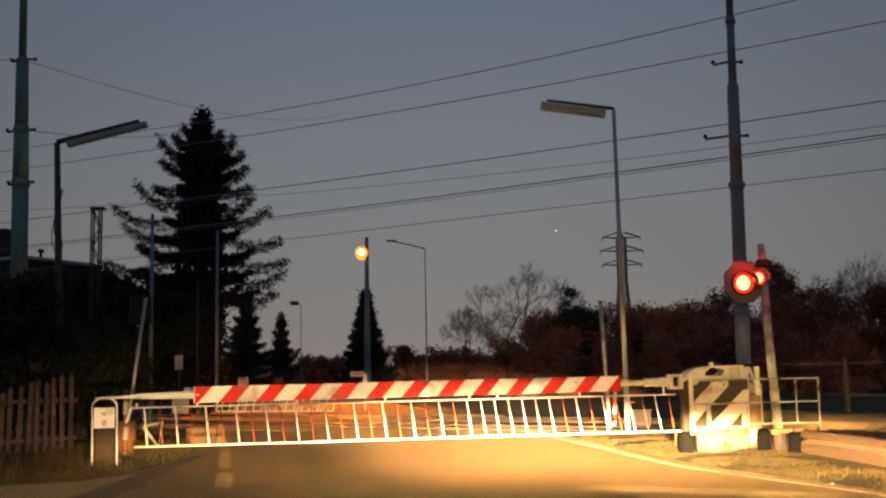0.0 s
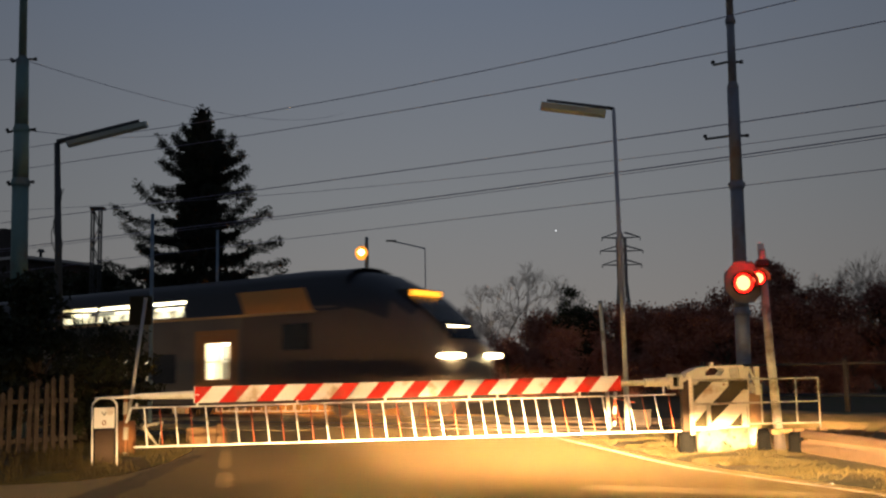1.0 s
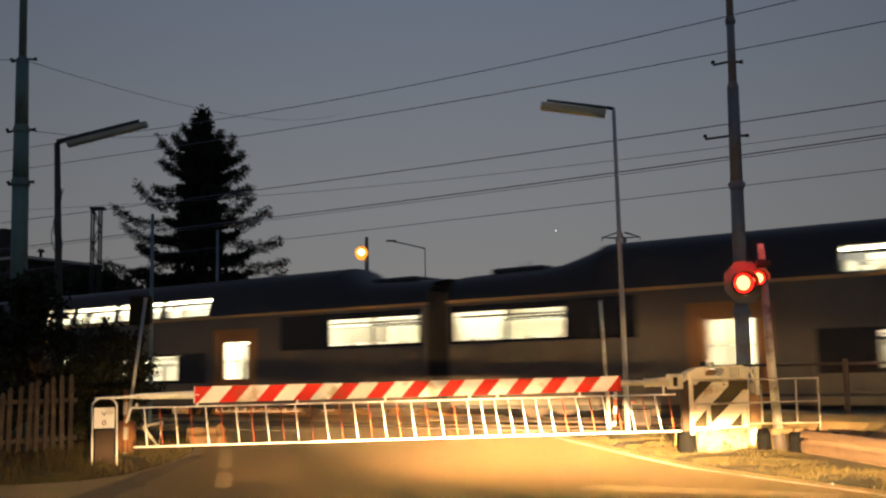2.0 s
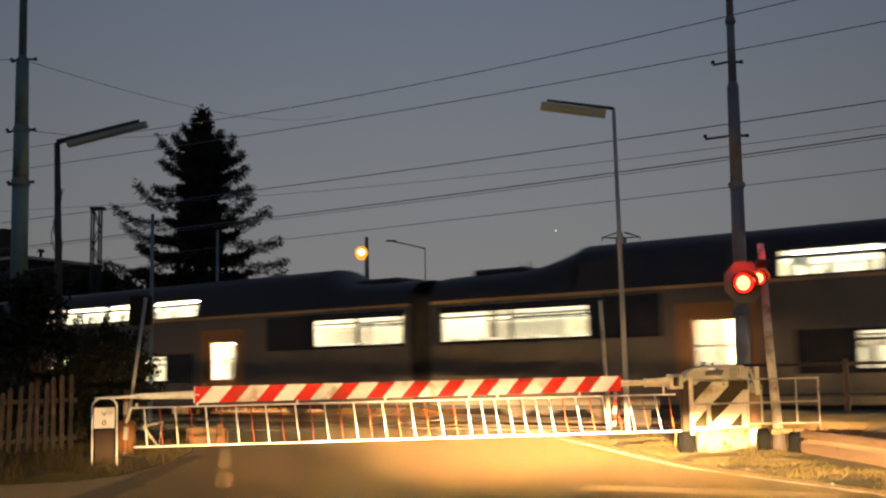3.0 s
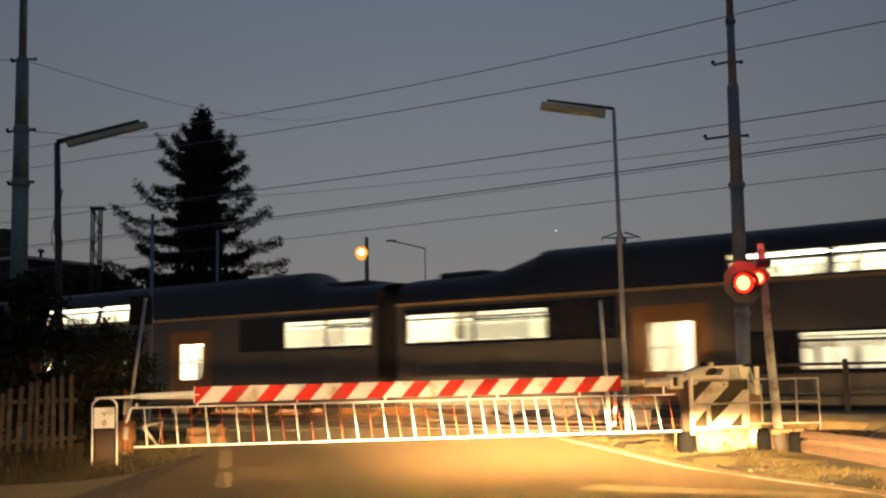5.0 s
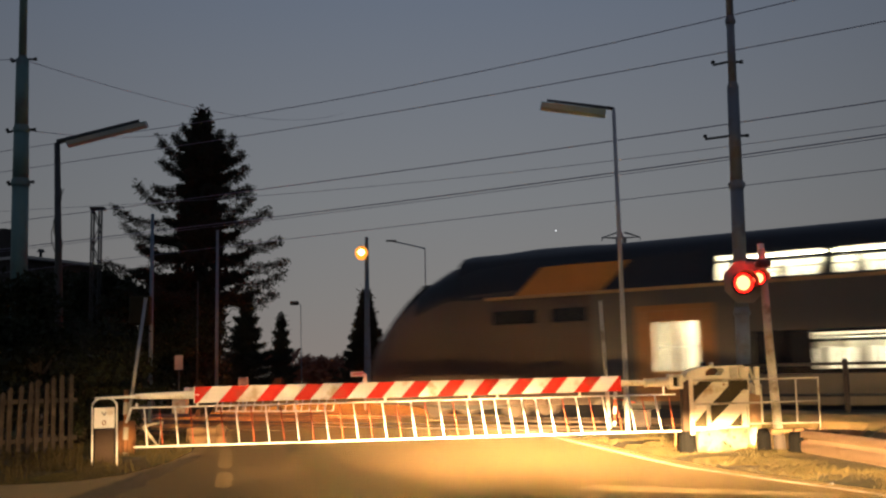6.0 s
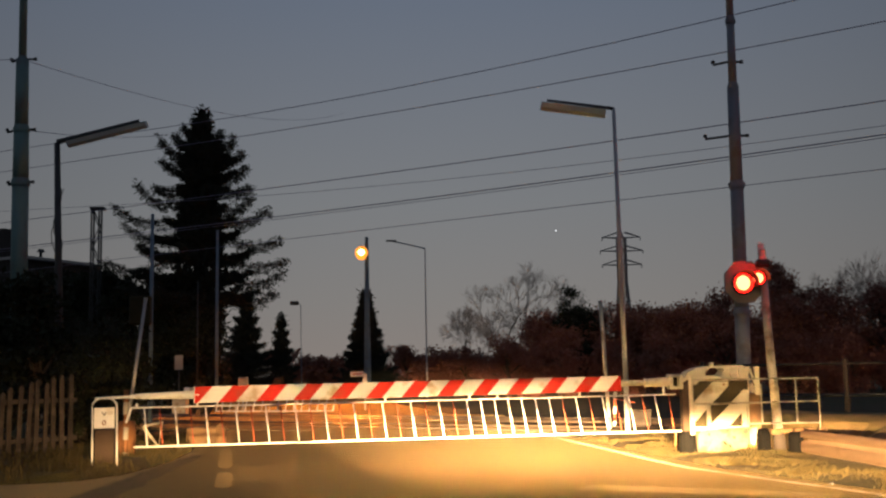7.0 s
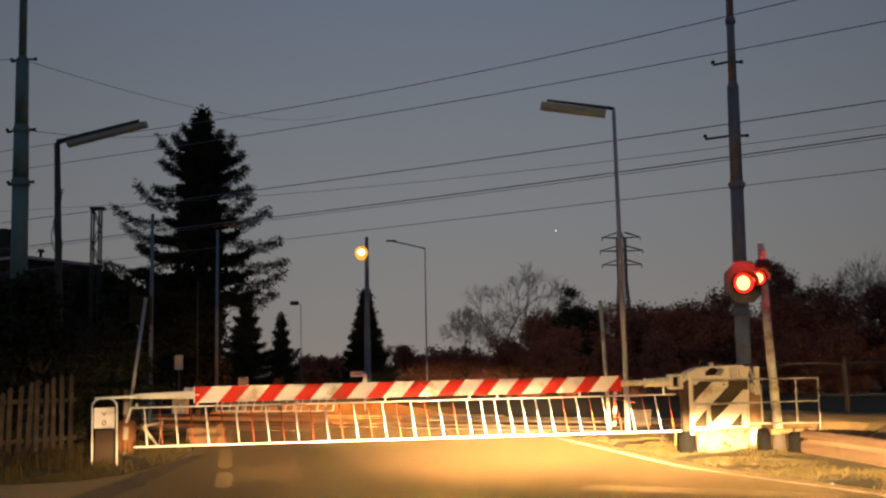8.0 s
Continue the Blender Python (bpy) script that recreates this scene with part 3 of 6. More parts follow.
def railing():
    r = thing("safety_railing", pose(0, BY - 0.16, 0), "dirty cream tubular steel safety railing round the barrier machine", "railing")
    for z0, z1, nm in ((1.07, 1.07, "top_rail"), (0.725, 0.745, "middle_rail"), (0.44, 0.44, "bottom_rail")):
        part(nm, made(tube, [(4.30 if z0 < 0.5 else 3.53, 0, z0), (5.33, 0, z1)], 0.013, 8), DULL_CREAM, r)
    for x, lo, hi in ((3.51, 0.30, 1.12), (3.75, 0.42, 0.73), (4.51, 0.44, 1.0), (5.01, 0.44, 1.07), (5.33, 0.0, 1.075)):
        part("post", made(tube, [(x, 0, lo), (x, 0, hi)], 0.014 if x > 3.8 else 0.032, 8), DULL_CREAM if x > 3.6 else CREAM, r)
    # return side to the back
    for z in (1.07, 0.745):
        part("side_rail", made(tube, [(5.33, 0, z), (5.78, 1.3, z)], 0.012, 8), DULL_CREAM, r)
    part("post", made(tube, [(5.78, 1.3, 0), (5.78, 1.3, 1.07)], 0.014, 8), DULL_CREAM, r)
    bm = bmesh.new()
    for k in range(5):
        box(bm, 4.62 + k * 0.17, 4.75 + k * 0.17, -0.03, 0.05, 0.28 + 0.02 * (k % 2), 0.36, 0.01)
    part("cable_tray", bm, WARM_STONE, r)


def signal():
    s = thing("crossing_signal", pose(0, BY - 0.05, 0), "level crossing signal post with two lit red lamps", "crossing signal")
    part("post_foot", made(tube, [(4.775, 0, -0.02), (4.766, 0, 0.26), (4.765, 0, 0.30)], [0.095, 0.085, 0.07], 12), POST_GREY, s)
    bm = made(tube, [(4.764, 0, 0.28), (4.70, 0, 1.5), (4.655, 0, 2.95)], [0.071, 0.062, 0.055], 12)
    part("post", bm, POST_WHITE, s, smooth=True)
    part("post_cap", made(tube, [(4.65, 0, 2.9), (4.648, 0, 3.03)], [0.05, 0.045], 10), WHITE, s)
    bm = made(tube, [(4.765, 0, 0.30), (4.762, 0, 0.36)], 0.13, 10)
    part("collar", bm, WARM_STONE, s)
    for (x, y, z, r) in ((4.34, -0.12, 2.45, 0.145), (4.565, -0.10, 2.52, 0.10)):
        head = part("lamp_head", made(tube, [(x, y + 0.2, z), (x, y + 0.02, z)], [r * 0.8, r * 1.2], 16), BLACK, s)
        part("lens", made(tube, [(x, y + 0.02, z), (x - 0.003, y - 0.015, z), (x - 0.004, y - 0.03, z)], [r, r * 0.85, r * 0.4], 16), SIGNAL_RED, head, "lit red lens")
        # pale glowing disc added over the lens for its overexposed middle
        part("lens_core_glow", made(tube, [(x - 0.004, y - 0.02, z), (x - 0.004, y - 0.045, z)], [r * 0.74, r * 0.4], 14), SIGNAL_CORE, head)
        # hood over the lens
        bm = bmesh.new()
        rows = []
        for yy, rr in ((y + 0.02, r * 1.12), (y - 0.16, r * 1.25)):
            rows.append([bm.verts.new((x + rr * math.cos(a), yy, z + rr * math.sin(a))) for a in (radians(-15 + 210 * k / 12) for k in range(13))])
        for k in range(12):
            bm.faces.new((rows[0][k], rows[0][k + 1], rows[1][k + 1], rows[1][k]))
        part("hood", bm, BLACK, head)
    bm = bmesh.new()
    prism(bm, [(4.41 + 0.32 * math.cos(radians(22.5 + 45 * k)), 2.48 + 0.33 * math.sin(radians(22.5 + 45 * k))) for k in range(8)], 0.08, 0.1)
    part("backboard", bm, BOARD_BLACK, s)
    part("arm", made(tube, [(4.34, 0.06, 2.5), (4.67, 0.02, 2.5)], 0.03, 8), GALV, s)
    bm = bmesh.new()
    box(bm, 4.56, 4.77, -0.08, 0.06, 2.68, 2.80, 0.03)
    part("junction_box", bm, BLACK, s)


def guard_rail():
    g = thing("guard_rail", pose(0, 0, 0), "galvanised steel guard rail along the road verge", "guard rail")
    prof = [(-0.03, 0.0), (0.03, 0.02), (0.04, 0.07), (0.03, 0.16), (-0.07, 0.185), (-0.07, 0.20), (0.04, 0.225), (0.03, 0.29), (-0.03, 0.31)]
    way = [(4.93, 15.0, 0.045), (4.93, 14.4, 0.055), (4.91, 13.2, 0.075), (4.87, 12.0, 0.095), (4.84, 11.0, 0.11), (4.86, 9.5, 0.13), (5.0, 7.5, 0.14)]
    bm = bmesh.new()
    rows = []
    fine = []
    for (xa, ya, za), (xb, yb, zb) in zip(way, way[1:]):
        fine += [(xa + (xb - xa) * q / 6, ya + (yb - ya) * q / 6, za + (zb - za) * q / 6) for q in range(6)]
    for x, y, z in fine + [way[-1]]:
        rows.append([bm.verts.new((x - p, y, z + q)) for p, q in prof])
    for a, b in zip(rows, rows[1:]):
        for k in range(8):
            bm.faces.new((a[k], a[k + 1], b[k + 1], b[k]))
    bmesh.ops.solidify(bm, geom=list(bm.faces), thickness=0.006)
    part("beam", bm, RAIL_GUARD, g, smooth=True)
    bm = made(tube, [(4.86, 15.1, -0.02), (4.86, 15.1, 0.05), (4.86, 15.1, 0.28), (4.86, 15.1, 0.33)], [0.08, 0.105, 0.105, 0.07], 12)
    part("end_terminal", bm, RUBBER, g, "black rubber end terminal")
    for x, y in ((5.06, 14.4), (4.99, 12.4), (4.93, 10.4), (4.98, 8.4)):
        bm = bmesh.new()
        box(bm, x + 0.06, x + 0.16, y - 0.03, y + 0.03, -0.05, 0.36)
        part("post", bm, DARK_RUST, g)


def arm_rest():
    r = thing("arm_rest_frame", BARRIER @ pose(0, -0.02, 0), "white tubular hoop that the barrier arm rests in", "arm rest")
    pts = [(-8.045, 0, 0.0), (-8.06, 0, 0.87)] + [(-7.905 - 0.157 * math.cos(radians(a)), 0, 0.88 + 0.115 * math.sin(radians(a))) for a in (15, 45, 75, 105, 135, 165)] + [(-7.75, 0, 0.87), (-7.735, 0, 0.0)]
    part("hoop", made(tube, pts, 0.013, 8), WHITE, r, smooth=True)
    bm = bmesh.new()
    box(bm, -8.035, -7.775, -0.012, 0.012, 0.595, 0.865, 0.004)
    plate = part("plate", bm, WHITE, r)
    part("mark", made(tube, [(-7.93, -0.016, 0.805), (-7.905, -0.016, 0.762), (-7.88, -0.016, 0.805)], 0.008, 5), BLACK, plate)
    ring = [(-7.905 + 0.022 * math.cos(radians(a)), -0.016, 0.668 + 0.026 * math.sin(radians(a))) for a in range(0, 390, 30)]
    part("mark", made(tube, ring, 0.008, 5), RUST, plate)
    bm = bmesh.new()
    box(bm, -8.03, -7.78, 0.03, 0.25, 0.10, 0.58, 0.015)
    part("battery_box", bm, DARK_RUST, r, "dark brown box under the plate")
    k = thing("cable_drum", pose(-4.70, BY + 0.32, 0), "brown rusty steel drum behind the barrier tip", "drum")
    bm = bmesh.new()
    tube(bm, [(0, 0, 0.0), (0, 0, 0.05), (0, 0, 0.32), (0, 0, 0.34), (0, 0, 0.62)], [0.12, 0.125, 0.125, 0.135, 0.12], 14)
    part("shell", bm, RUST, k, smooth=True)
    c = thing("concrete_block", pose(-4.42, 20.0, 0, 0, 0, 8), "warm tan stone block beside the crossing", "concrete block")
    bm = bmesh.new()
    box(bm, -0.36, 0.36, -0.2, 0.2, -0.04, 0.34, 0.04)
    part("block", bm, WARM_STONE, c)
    p = thing("striped_post", pose(-4.66, BY + 0.12, 0), "rusty brown and dirty cream banded post behind the barrier tip", "post")
    for k in range(6):
        part("band", made(tube, [(0, 0, 0.0 + k * 0.18), (0.008, 0, 0.18 + k * 0.18)], 0.038, 10), RUST if k % 2 else DULL_CREAM, p)
    v = thing("white_brace", pose(-4.46, BY + 1.2, 0), "low white painted triangular steel brace", "brace")
    part("frame", made(tube, [(-0.25, 0, 0.50), (0.05, 0, 0.56), (0.0, 0, 0.18), (-0.25, 0, 0.50)], 0.03, 6), CREAM, v)
    part("foot", made(tube, [(0.0, 0, 0.18), (0.0, 0, -0.03)], 0.028, 6), RUST, v)


def leaning_posts():
    for (x0, z0), (x1, z1), y, r, nm in (((-4.93, 0.0), (-4.61, 2.45), 16.5, 0.026, "pale grey thin steel post leaning over"),
                                         ((3.40, 0.0), (3.29, 2.675), 22.5, 0.042, "pale grey thin steel post standing in the verge")):
        ob = thing("marker_post", pose(0, y, 0), nm, "post", "marker posts")
        part("shaft", made(tube, [(x0, 0, z0), (x1, 0, z1)], r, 8), GALV if x0 < 0 else POST_WHITE, ob, smooth=True)
        part("cap", made(tube, [(x1, 0, z1 - 0.01), (x1, 0, z1 + 0.03)], r * 1.2, 8), GALV, ob)


barrier()
machine()
railing()
signal()
guard_rail()
arm_rest()
leaning_posts()

# ---- poles, wires and lamps ----


def stepped_pole(x, y, steps, lean, label, brackets, paint):
    """steps: (height, radius) where a length of pole begins, the last one its top; lean: metres sideways for each metre up."""
    p = thing("utility_pole", pose(x, y, 0), label, "utility pole", "utility poles")
    for (z0, r0), (z1, r1) in zip(steps, steps[1:]):
        part("section", made(tube, [(lean * z0, 0, z0), (lean * z1, 0, z1)], [r0, r0 * 0.5 + r1 * 0.5 if r1 > r0 * 0.8 else r0 * 0.94], 16), paint, p, smooth=True)
        if z0 > 0:
            part("collar", made(tube, [(lean * z0, 0, z0 - 0.09), (lean * z0, 0, z0 - 0.03), (lean * z0, 0, z0 + 0.08)], [r0 + 0.03, r0 + 0.035, r0 + 0.004], 16), paint, p)
    for z, x0, x1 in brackets:
        br = part("bracket", made(tube, [(x0 + lean * z, 0, z - 0.06), (lean * z - 0.1, 0, z), (x1 + lean * z, 0, z)], 0.026, 6), DARK_STEEL, p)
        for xx in (x0, x1):
            part("insulator", made(tube, [(xx + lean * z, 0, z - 0.03), (xx + lean * z, 0, z + 0.03)], 0.04, 8), DARK_STEEL, br)


def tube_lamp(x, y, top, head_from, head_to, r, label, sag=0.0, cables=False):
    """A street lamp: a post, and a long trough with a diffuser under its arm."""
    p = thing("street_lamp", pose(x, y, 0), label, "street lamp", "street lamps")
    part("post", made(tube, [(sag, 0, 0), (sag * 0.4, 0, top * 0.6), (0, 0, top)], [r * 1.25, r, r * 0.8], 10), LAMP_GREY if not cables else DARK_STEEL, p, smooth=True)
    (ax, az), (bx, bz) = head_from, head_to
    part("arm", made(tube, [(0, 0, top), (ax, 0, az), (bx, 0, bz)], [r * 0.9, r * 0.8, r * 0.6], 8), DARK_STEEL, p)
    d = Vector((bx - ax, 0, bz - az))
    n = Vector((-d.z, 0, d.x)).normalized()
    if n.z > 0:
        n = -n
    bm = bmesh.new()
    a0, b0 = Vector((ax, 0, az)) + d * 0.12, Vector((bx, 0, bz)) + d * 0.08
    rows = []
    for q in (a0, b0):
        rows.append([bm.verts.new(q + n * off + Vector((0, w, 0))) for off, w in ((0.06, -0.05), (0.08, -0.16), (0.19, -0.13), (0.22, 0.0), (0.19, 0.13), (0.08, 0.16), (0.06, 0.05))])
    for k in range(7):
        bm.faces.new((rows[0][k], rows[0][(k + 1) % 7], rows[1][(k + 1) % 7], rows[1][k]))
    bm.faces.new(rows[0][::-1])
    bm.faces.new(rows[1])
    part("diffuser", bm, LAMP_DIFFUSER, p, "yellowed unlit diffuser")
    for f in (0.25, 0.85):
        q = Vector((ax, 0, az)) + d * f
        part("hanger", made(tube, [q, q + n * 0.10], r * 0.5, 6), DARK_STEEL, p)
    if cables:
        for k in range(3):
            pts = [(0.02 + 0.05 * k + 0.10 * math.sin(i * 1.1 + k), -0.05, top - 1.2 - i * 0.28) for i in range(9)]
            part("loose_cable", made(tube, pts, 0.012, 5), DARK_STEEL, p)
    return p


def plain_post(x, y, top, r, label, material=None):
    p = thing("lineside_post", pose(x, y, 0), label, "post", "lineside posts")
    part("shaft", made(tube, [(0, 0, 0), (0, 0, top)], [r * 1.15, r * 0.85], 10), material or GALV, p, smooth=True)
    part("top_cap", made(tube, [(0, 0, top), (0, 0, top + 0.06)], [r * 1.1, r * 0.5], 10), material or GALV, p)


def street_lights():
    tube_lamp(3.475, 21.0, 6.46, (0.0, 6.46), (-1.33, 6.655), 0.044, "unlit street lamp with a long yellowed trough on a grey post", 0.045)
    tube_lamp(-9.88, 27.0, 7.32, (0.0, 7.35), (2.1, 7.86), 0.09, "dark leaning street lamp with a long trough and loose cables", 0.25, True)
    # far lamp with a bent arm
    p = thing("street_lamp", pose(-1.02, 60, 0), "slim unlit street lamp with a drooping arm behind the crossing", "street lamp", "street lamps")
    part("post", made(tube, [(0, 0, 0), (0, 0, 8.35)], [0.05, 0.028], 8), LAMP_GREY, p)
    part("arm", made(tube, [(0, 0, 8.35), (-1.0, 0, 8.6), (-2.1, 0, 8.85)], [0.045, 0.04, 0.03], 6), POLE, p)
    bm = bmesh.new()
    box(bm, -2.2, -1.6, -0.1, 0.1, 8.78, 8.86, 0.02)
    part("lamp_head", bm, DARK_STEEL, p)
    # sodium lamp
    p = thing("street_lamp", pose(-4.33, 60, 0), "lit orange sodium street lamp on a slim pole", "street lamp", "street lamps")
    part("post", made(tube, [(0, 0, 0), (0.02, 0, 9.05)], [0.22, 0.10], 10), POLE, p)
    part("arm", made(tube, [(0, 0, 8.5), (-0.25, 0, 8.45)], 0.05, 6), POLE, p)
    bm = bmesh.new()
    tube(bm, [(-0.27, 0, 8.55), (-0.27, 0, 8.42)], [0.12, 0.30], 14)
    part("shade", bm, DARK_STEEL, p)
    # orange ball stands in for the halo round the lamp
    bm = bmesh.new()
    bmesh.ops.create_uvsphere(bm, u_segments=14, v_segments=10, radius=0.37, matrix=Matrix.Translation((-0.27, 0, 8.16)) @ Matrix.Diagonal((1, 1, 1.1, 1)))
    part("globe", bm, SODIUM, p, "glowing orange globe enlarged for the lamp's halo", True)
    # bulb pushed out before it, as the bright core
    bm = bmesh.new()
    bmesh.ops.create_uvsphere(bm, u_segments=12, v_segments=8, radius=0.21, matrix=Matrix.Translation((-0.27, -0.22, 8.16)))
    part("bulb", bm, SODIUM_CORE, p, "glowing pale bulb", True)
    # far lamp head on a thin stalk
    p = thing("street_lamp", pose(-8.4, 60, 0), "small dark street lamp far behind the crossing", "street lamp", "street lamps")
    part("post", made(tube, [(0.4, 0, 0), (0.35, 0, 5.3), (0.0, 0, 5.4)], 0.02, 6), POLE, p)
    bm = bmesh.new()
    box(bm, -0.25, 0.25, -0.15, 0.15, 5.28, 5.5, 0.06)
    part("lamp_head", bm, DARK_STEEL, p)


def wires():
    """Overhead lines along the track, with a slight sag between supports."""
    # side of the track, height at s = 0, slope and sag
    spec = [(-3.0, 8.555, -0.0176, 0.0022, 0.011), (-3.0, 7.950, -0.0246, 0.0010, 0.011), (0.0, 7.083, -0.0156, 0.0005, 0.013),
            (-4.0, 5.856, -0.0453, 0.0017, 0.006), (-1.4, 5.932, -0.0063, 0.0006, 0.014), (-1.4, 5.860, -0.0055, 0.0006, 0.008), (0.0, 5.505, -0.0030, 0.0, 0.009)]
    for side, z, slope, sag, r in spec:
        pts = []
        for k in range(61):
            s = -70 + k * 2.0
            near = max(-8.0, min(12.0, s))
            pts.append(on_track(s, side, z + slope * near + sag * near * near + (slope + 2 * sag * near) * (s - near)))
        bm = made(tube, pts, r, 5)
        tagged(part("overhead_wire", bm, WIRE), "dark overhead line strung along the track", "overhead wire", "overhead wires")
    # cables that droop away from the utility pole
    for a, b, n, sag in (((-9.63, 24, 8.63), (-7.0, 75, 20.0), 30, 0.9), ((-9.6, 24, 6.97), (-10.9, 42, 11.0), 14, 0.15), ((-9.63, 24, 8.63), (-17, 18, 8.8), 8, 0.6)):
        va, vb = Vector(a), Vector(b)
        pts = [va.lerp(vb, k / n) - Vector((0, 0, sag * 4 * (k / n) * (1 - k / n))) for k in range(n + 1)]
        tagged(part("overhead_wire", made(tube, pts, 0.008, 5), WIRE), "dark cable drooping from the utility pole", "overhead wire", "overhead wires")


def pylon():
    p = thing("power_pylon", pose(31.9, 190, 0), "distant grey lattice power pylon with three crossarms", "power pylon")
    bm = bmesh.new()

    def half(z):
        return 2.0 - 1.3 * min(1, z / 17.0)
    zs = [0, 4, 7.5, 10.5, 13, 15, 17, 19, 21, 23, 25]
    for a, b in zip(zs, zs[1:]):
        ha, hb = half(a), half(b)
        ca = [(-ha, -ha), (ha, -ha), (ha, ha), (-ha, ha)]
        cb = [(-hb, -hb), (hb, -hb), (hb, hb), (-hb, hb)]
        for k in range(4):
            tube(bm, [(*ca[k], a), (*cb[k], b)], 0.15, 4)
            tube(bm, [(*ca[k], a), (*cb[(k + 1) % 4], b)], 0.08, 4)
            tube(bm, [(*ca[(k + 1) % 4], a), (*cb[k], b)], 0.08, 4)
            tube(bm, [(*cb[k], b), (*cb[(k + 1) % 4], b)], 0.08, 4)
    tube(bm, [(0, 0, 25), (0, 0, 26.4)], [0.6, 0.1], 4)
    part("lattice_body", bm, PYLON_GREY, p)
    for z, w in ((25.2, 3.4), (22.8, 3.8), (20.3, 3.5)):
        arm = part("crossarm", made(tube, [(-0.7, 0, z), (0.7, 0, z)], 0.1, 4), PYLON_GREY, p)
        for sx in (-1, 1):
            for yy in (-0.6, 0.6):
                for rise in (0.9, -0.1):
                    part("strut", made(tube, [(sx * 0.6, yy, z + rise), (sx * w, 0, z)], 0.08, 4), PYLON_GREY, arm)
        for sx in (-1, 1):
            part("insulator", made(tube, [(sx * w, 0, z), (sx * w, 0, z - 0.6)], 0.09, 5), PYLON_GREY, arm)


def lattice_mast(x, y, top, w):
    p = thing("lattice_mast", pose(x, y, 0), "dark steel lattice mast with a flat head", "lattice mast")
    bm = bmesh.new()
    n = 11
    for sx in (-1, 1):
        for sy in (-1, 1):
            tube(bm, [(sx * w, sy * w, 0), (sx * w, sy * w, top)], 0.04, 4)
    for k in range(n):
        z0, z1 = top * k / n, top * (k + 1) / n
        s = 1 if k % 2 else -1
        for sy in (-1, 1):
            tube(bm, [(-s * w, sy * w, z0), (s * w, sy * w, z1)], 0.025, 4)
    part("lattice_body", bm, DARK_STEEL, p)
    bm = bmesh.new()
    box(bm, -w * 1.5, w * 1.5 + 0.1, -w * 1.3, w * 1.3, top, top + 0.12, 0.02)
    part("head_plate", bm, DARK_STEEL, p)


stepped_pole(6.09, 22.0, [(0, 0.15), (2.4, 0.143), (5.05, 0.128), (7.15, 0.088), (8.6, 0.076), (11.5, 0.066)], 0.0113, "tall stepped grey steel utility pole", [(7.67, -0.40, 0.2), (6.08, -0.62, 0.26), (5.05, -0.14, 0.14)], POLE_GREY)
stepped_pole(-9.53, 24.0, [(0, 0.19), (2.6, 0.185), (5.75, 0.178), (7.0, 0.150), (8.63, 0.088), (12.5, 0.078)], -0.0116, "tall stepped grey green steel utility pole", [(8.63, -0.25, 0.3), (6.97, -0.32, 0.3), (5.75, -0.28, 0.28)], POLE_GREEN)
street_lights()
wires()
pylon()
lattice_mast(-14.38, 44.0, 8.3, 0.16)
plain_post(-8.22, 30.0, 5.85, 0.055, "slim grey steel post beside the track", POLE)


def relay_box():
    b = thing("relay_box", pose(-8.45, 29.9, 0), "dark brown relay box on a post beside the track", "relay box")
    bm = bmesh.new()
    box(bm, -0.31, 0.28, -0.2, 0.05, 2.75, 3.56, 0.03)
    part("case", bm, DARK_OLIVE, b)
    bm = bmesh.new()
    box(bm, -0.27, 0.24, -0.215, -0.2, 2.8, 3.5, 0.005)
    part("door", bm, DARK_OLIVE, b)
    part("post", made(tube, [(0, -0.06, 0), (0, -0.06, 2.76)], 0.05, 8), DARK_STEEL, b)


relay_box()
plain_post(-9.22, 40.0, 4.85, 0.03, "slim dark steel post in front of the fir tree", DARK_STEEL)
plain_post(-8.5, 40.0, 6.75, 0.06, "slim grey steel post in front of the fir tree", POLE)

# ---- trees ----


def clump(verts, faces, c, size, n, rng, flat=1.0, leaf=1.0):
    """n small leaf blades scattered round c."""
    for _ in range(n):
        d = Vector((rng.gauss(0, 1), rng.gauss(0, 1), rng.gauss(0, flat))) * size * 0.5
        p = c + d
        a = Vector((rng.uniform(-1, 1), rng.uniform(-1, 1), rng.uniform(-1, 1))).normalized()
        b = a.cross(Vector((rng.uniform(-1, 1), rng.uniform(-1, 1), rng.uniform(-1, 1)))).normalized()
        l, w = leaf * size * rng.uniform(0.25, 0.5), leaf * size * rng.uniform(0.10, 0.2)
        i = len(verts)
        verts += [p - a * l, p + b * w, p + a * l, p - b * w]
        faces.append((i, i + 1, i + 2, i + 3))


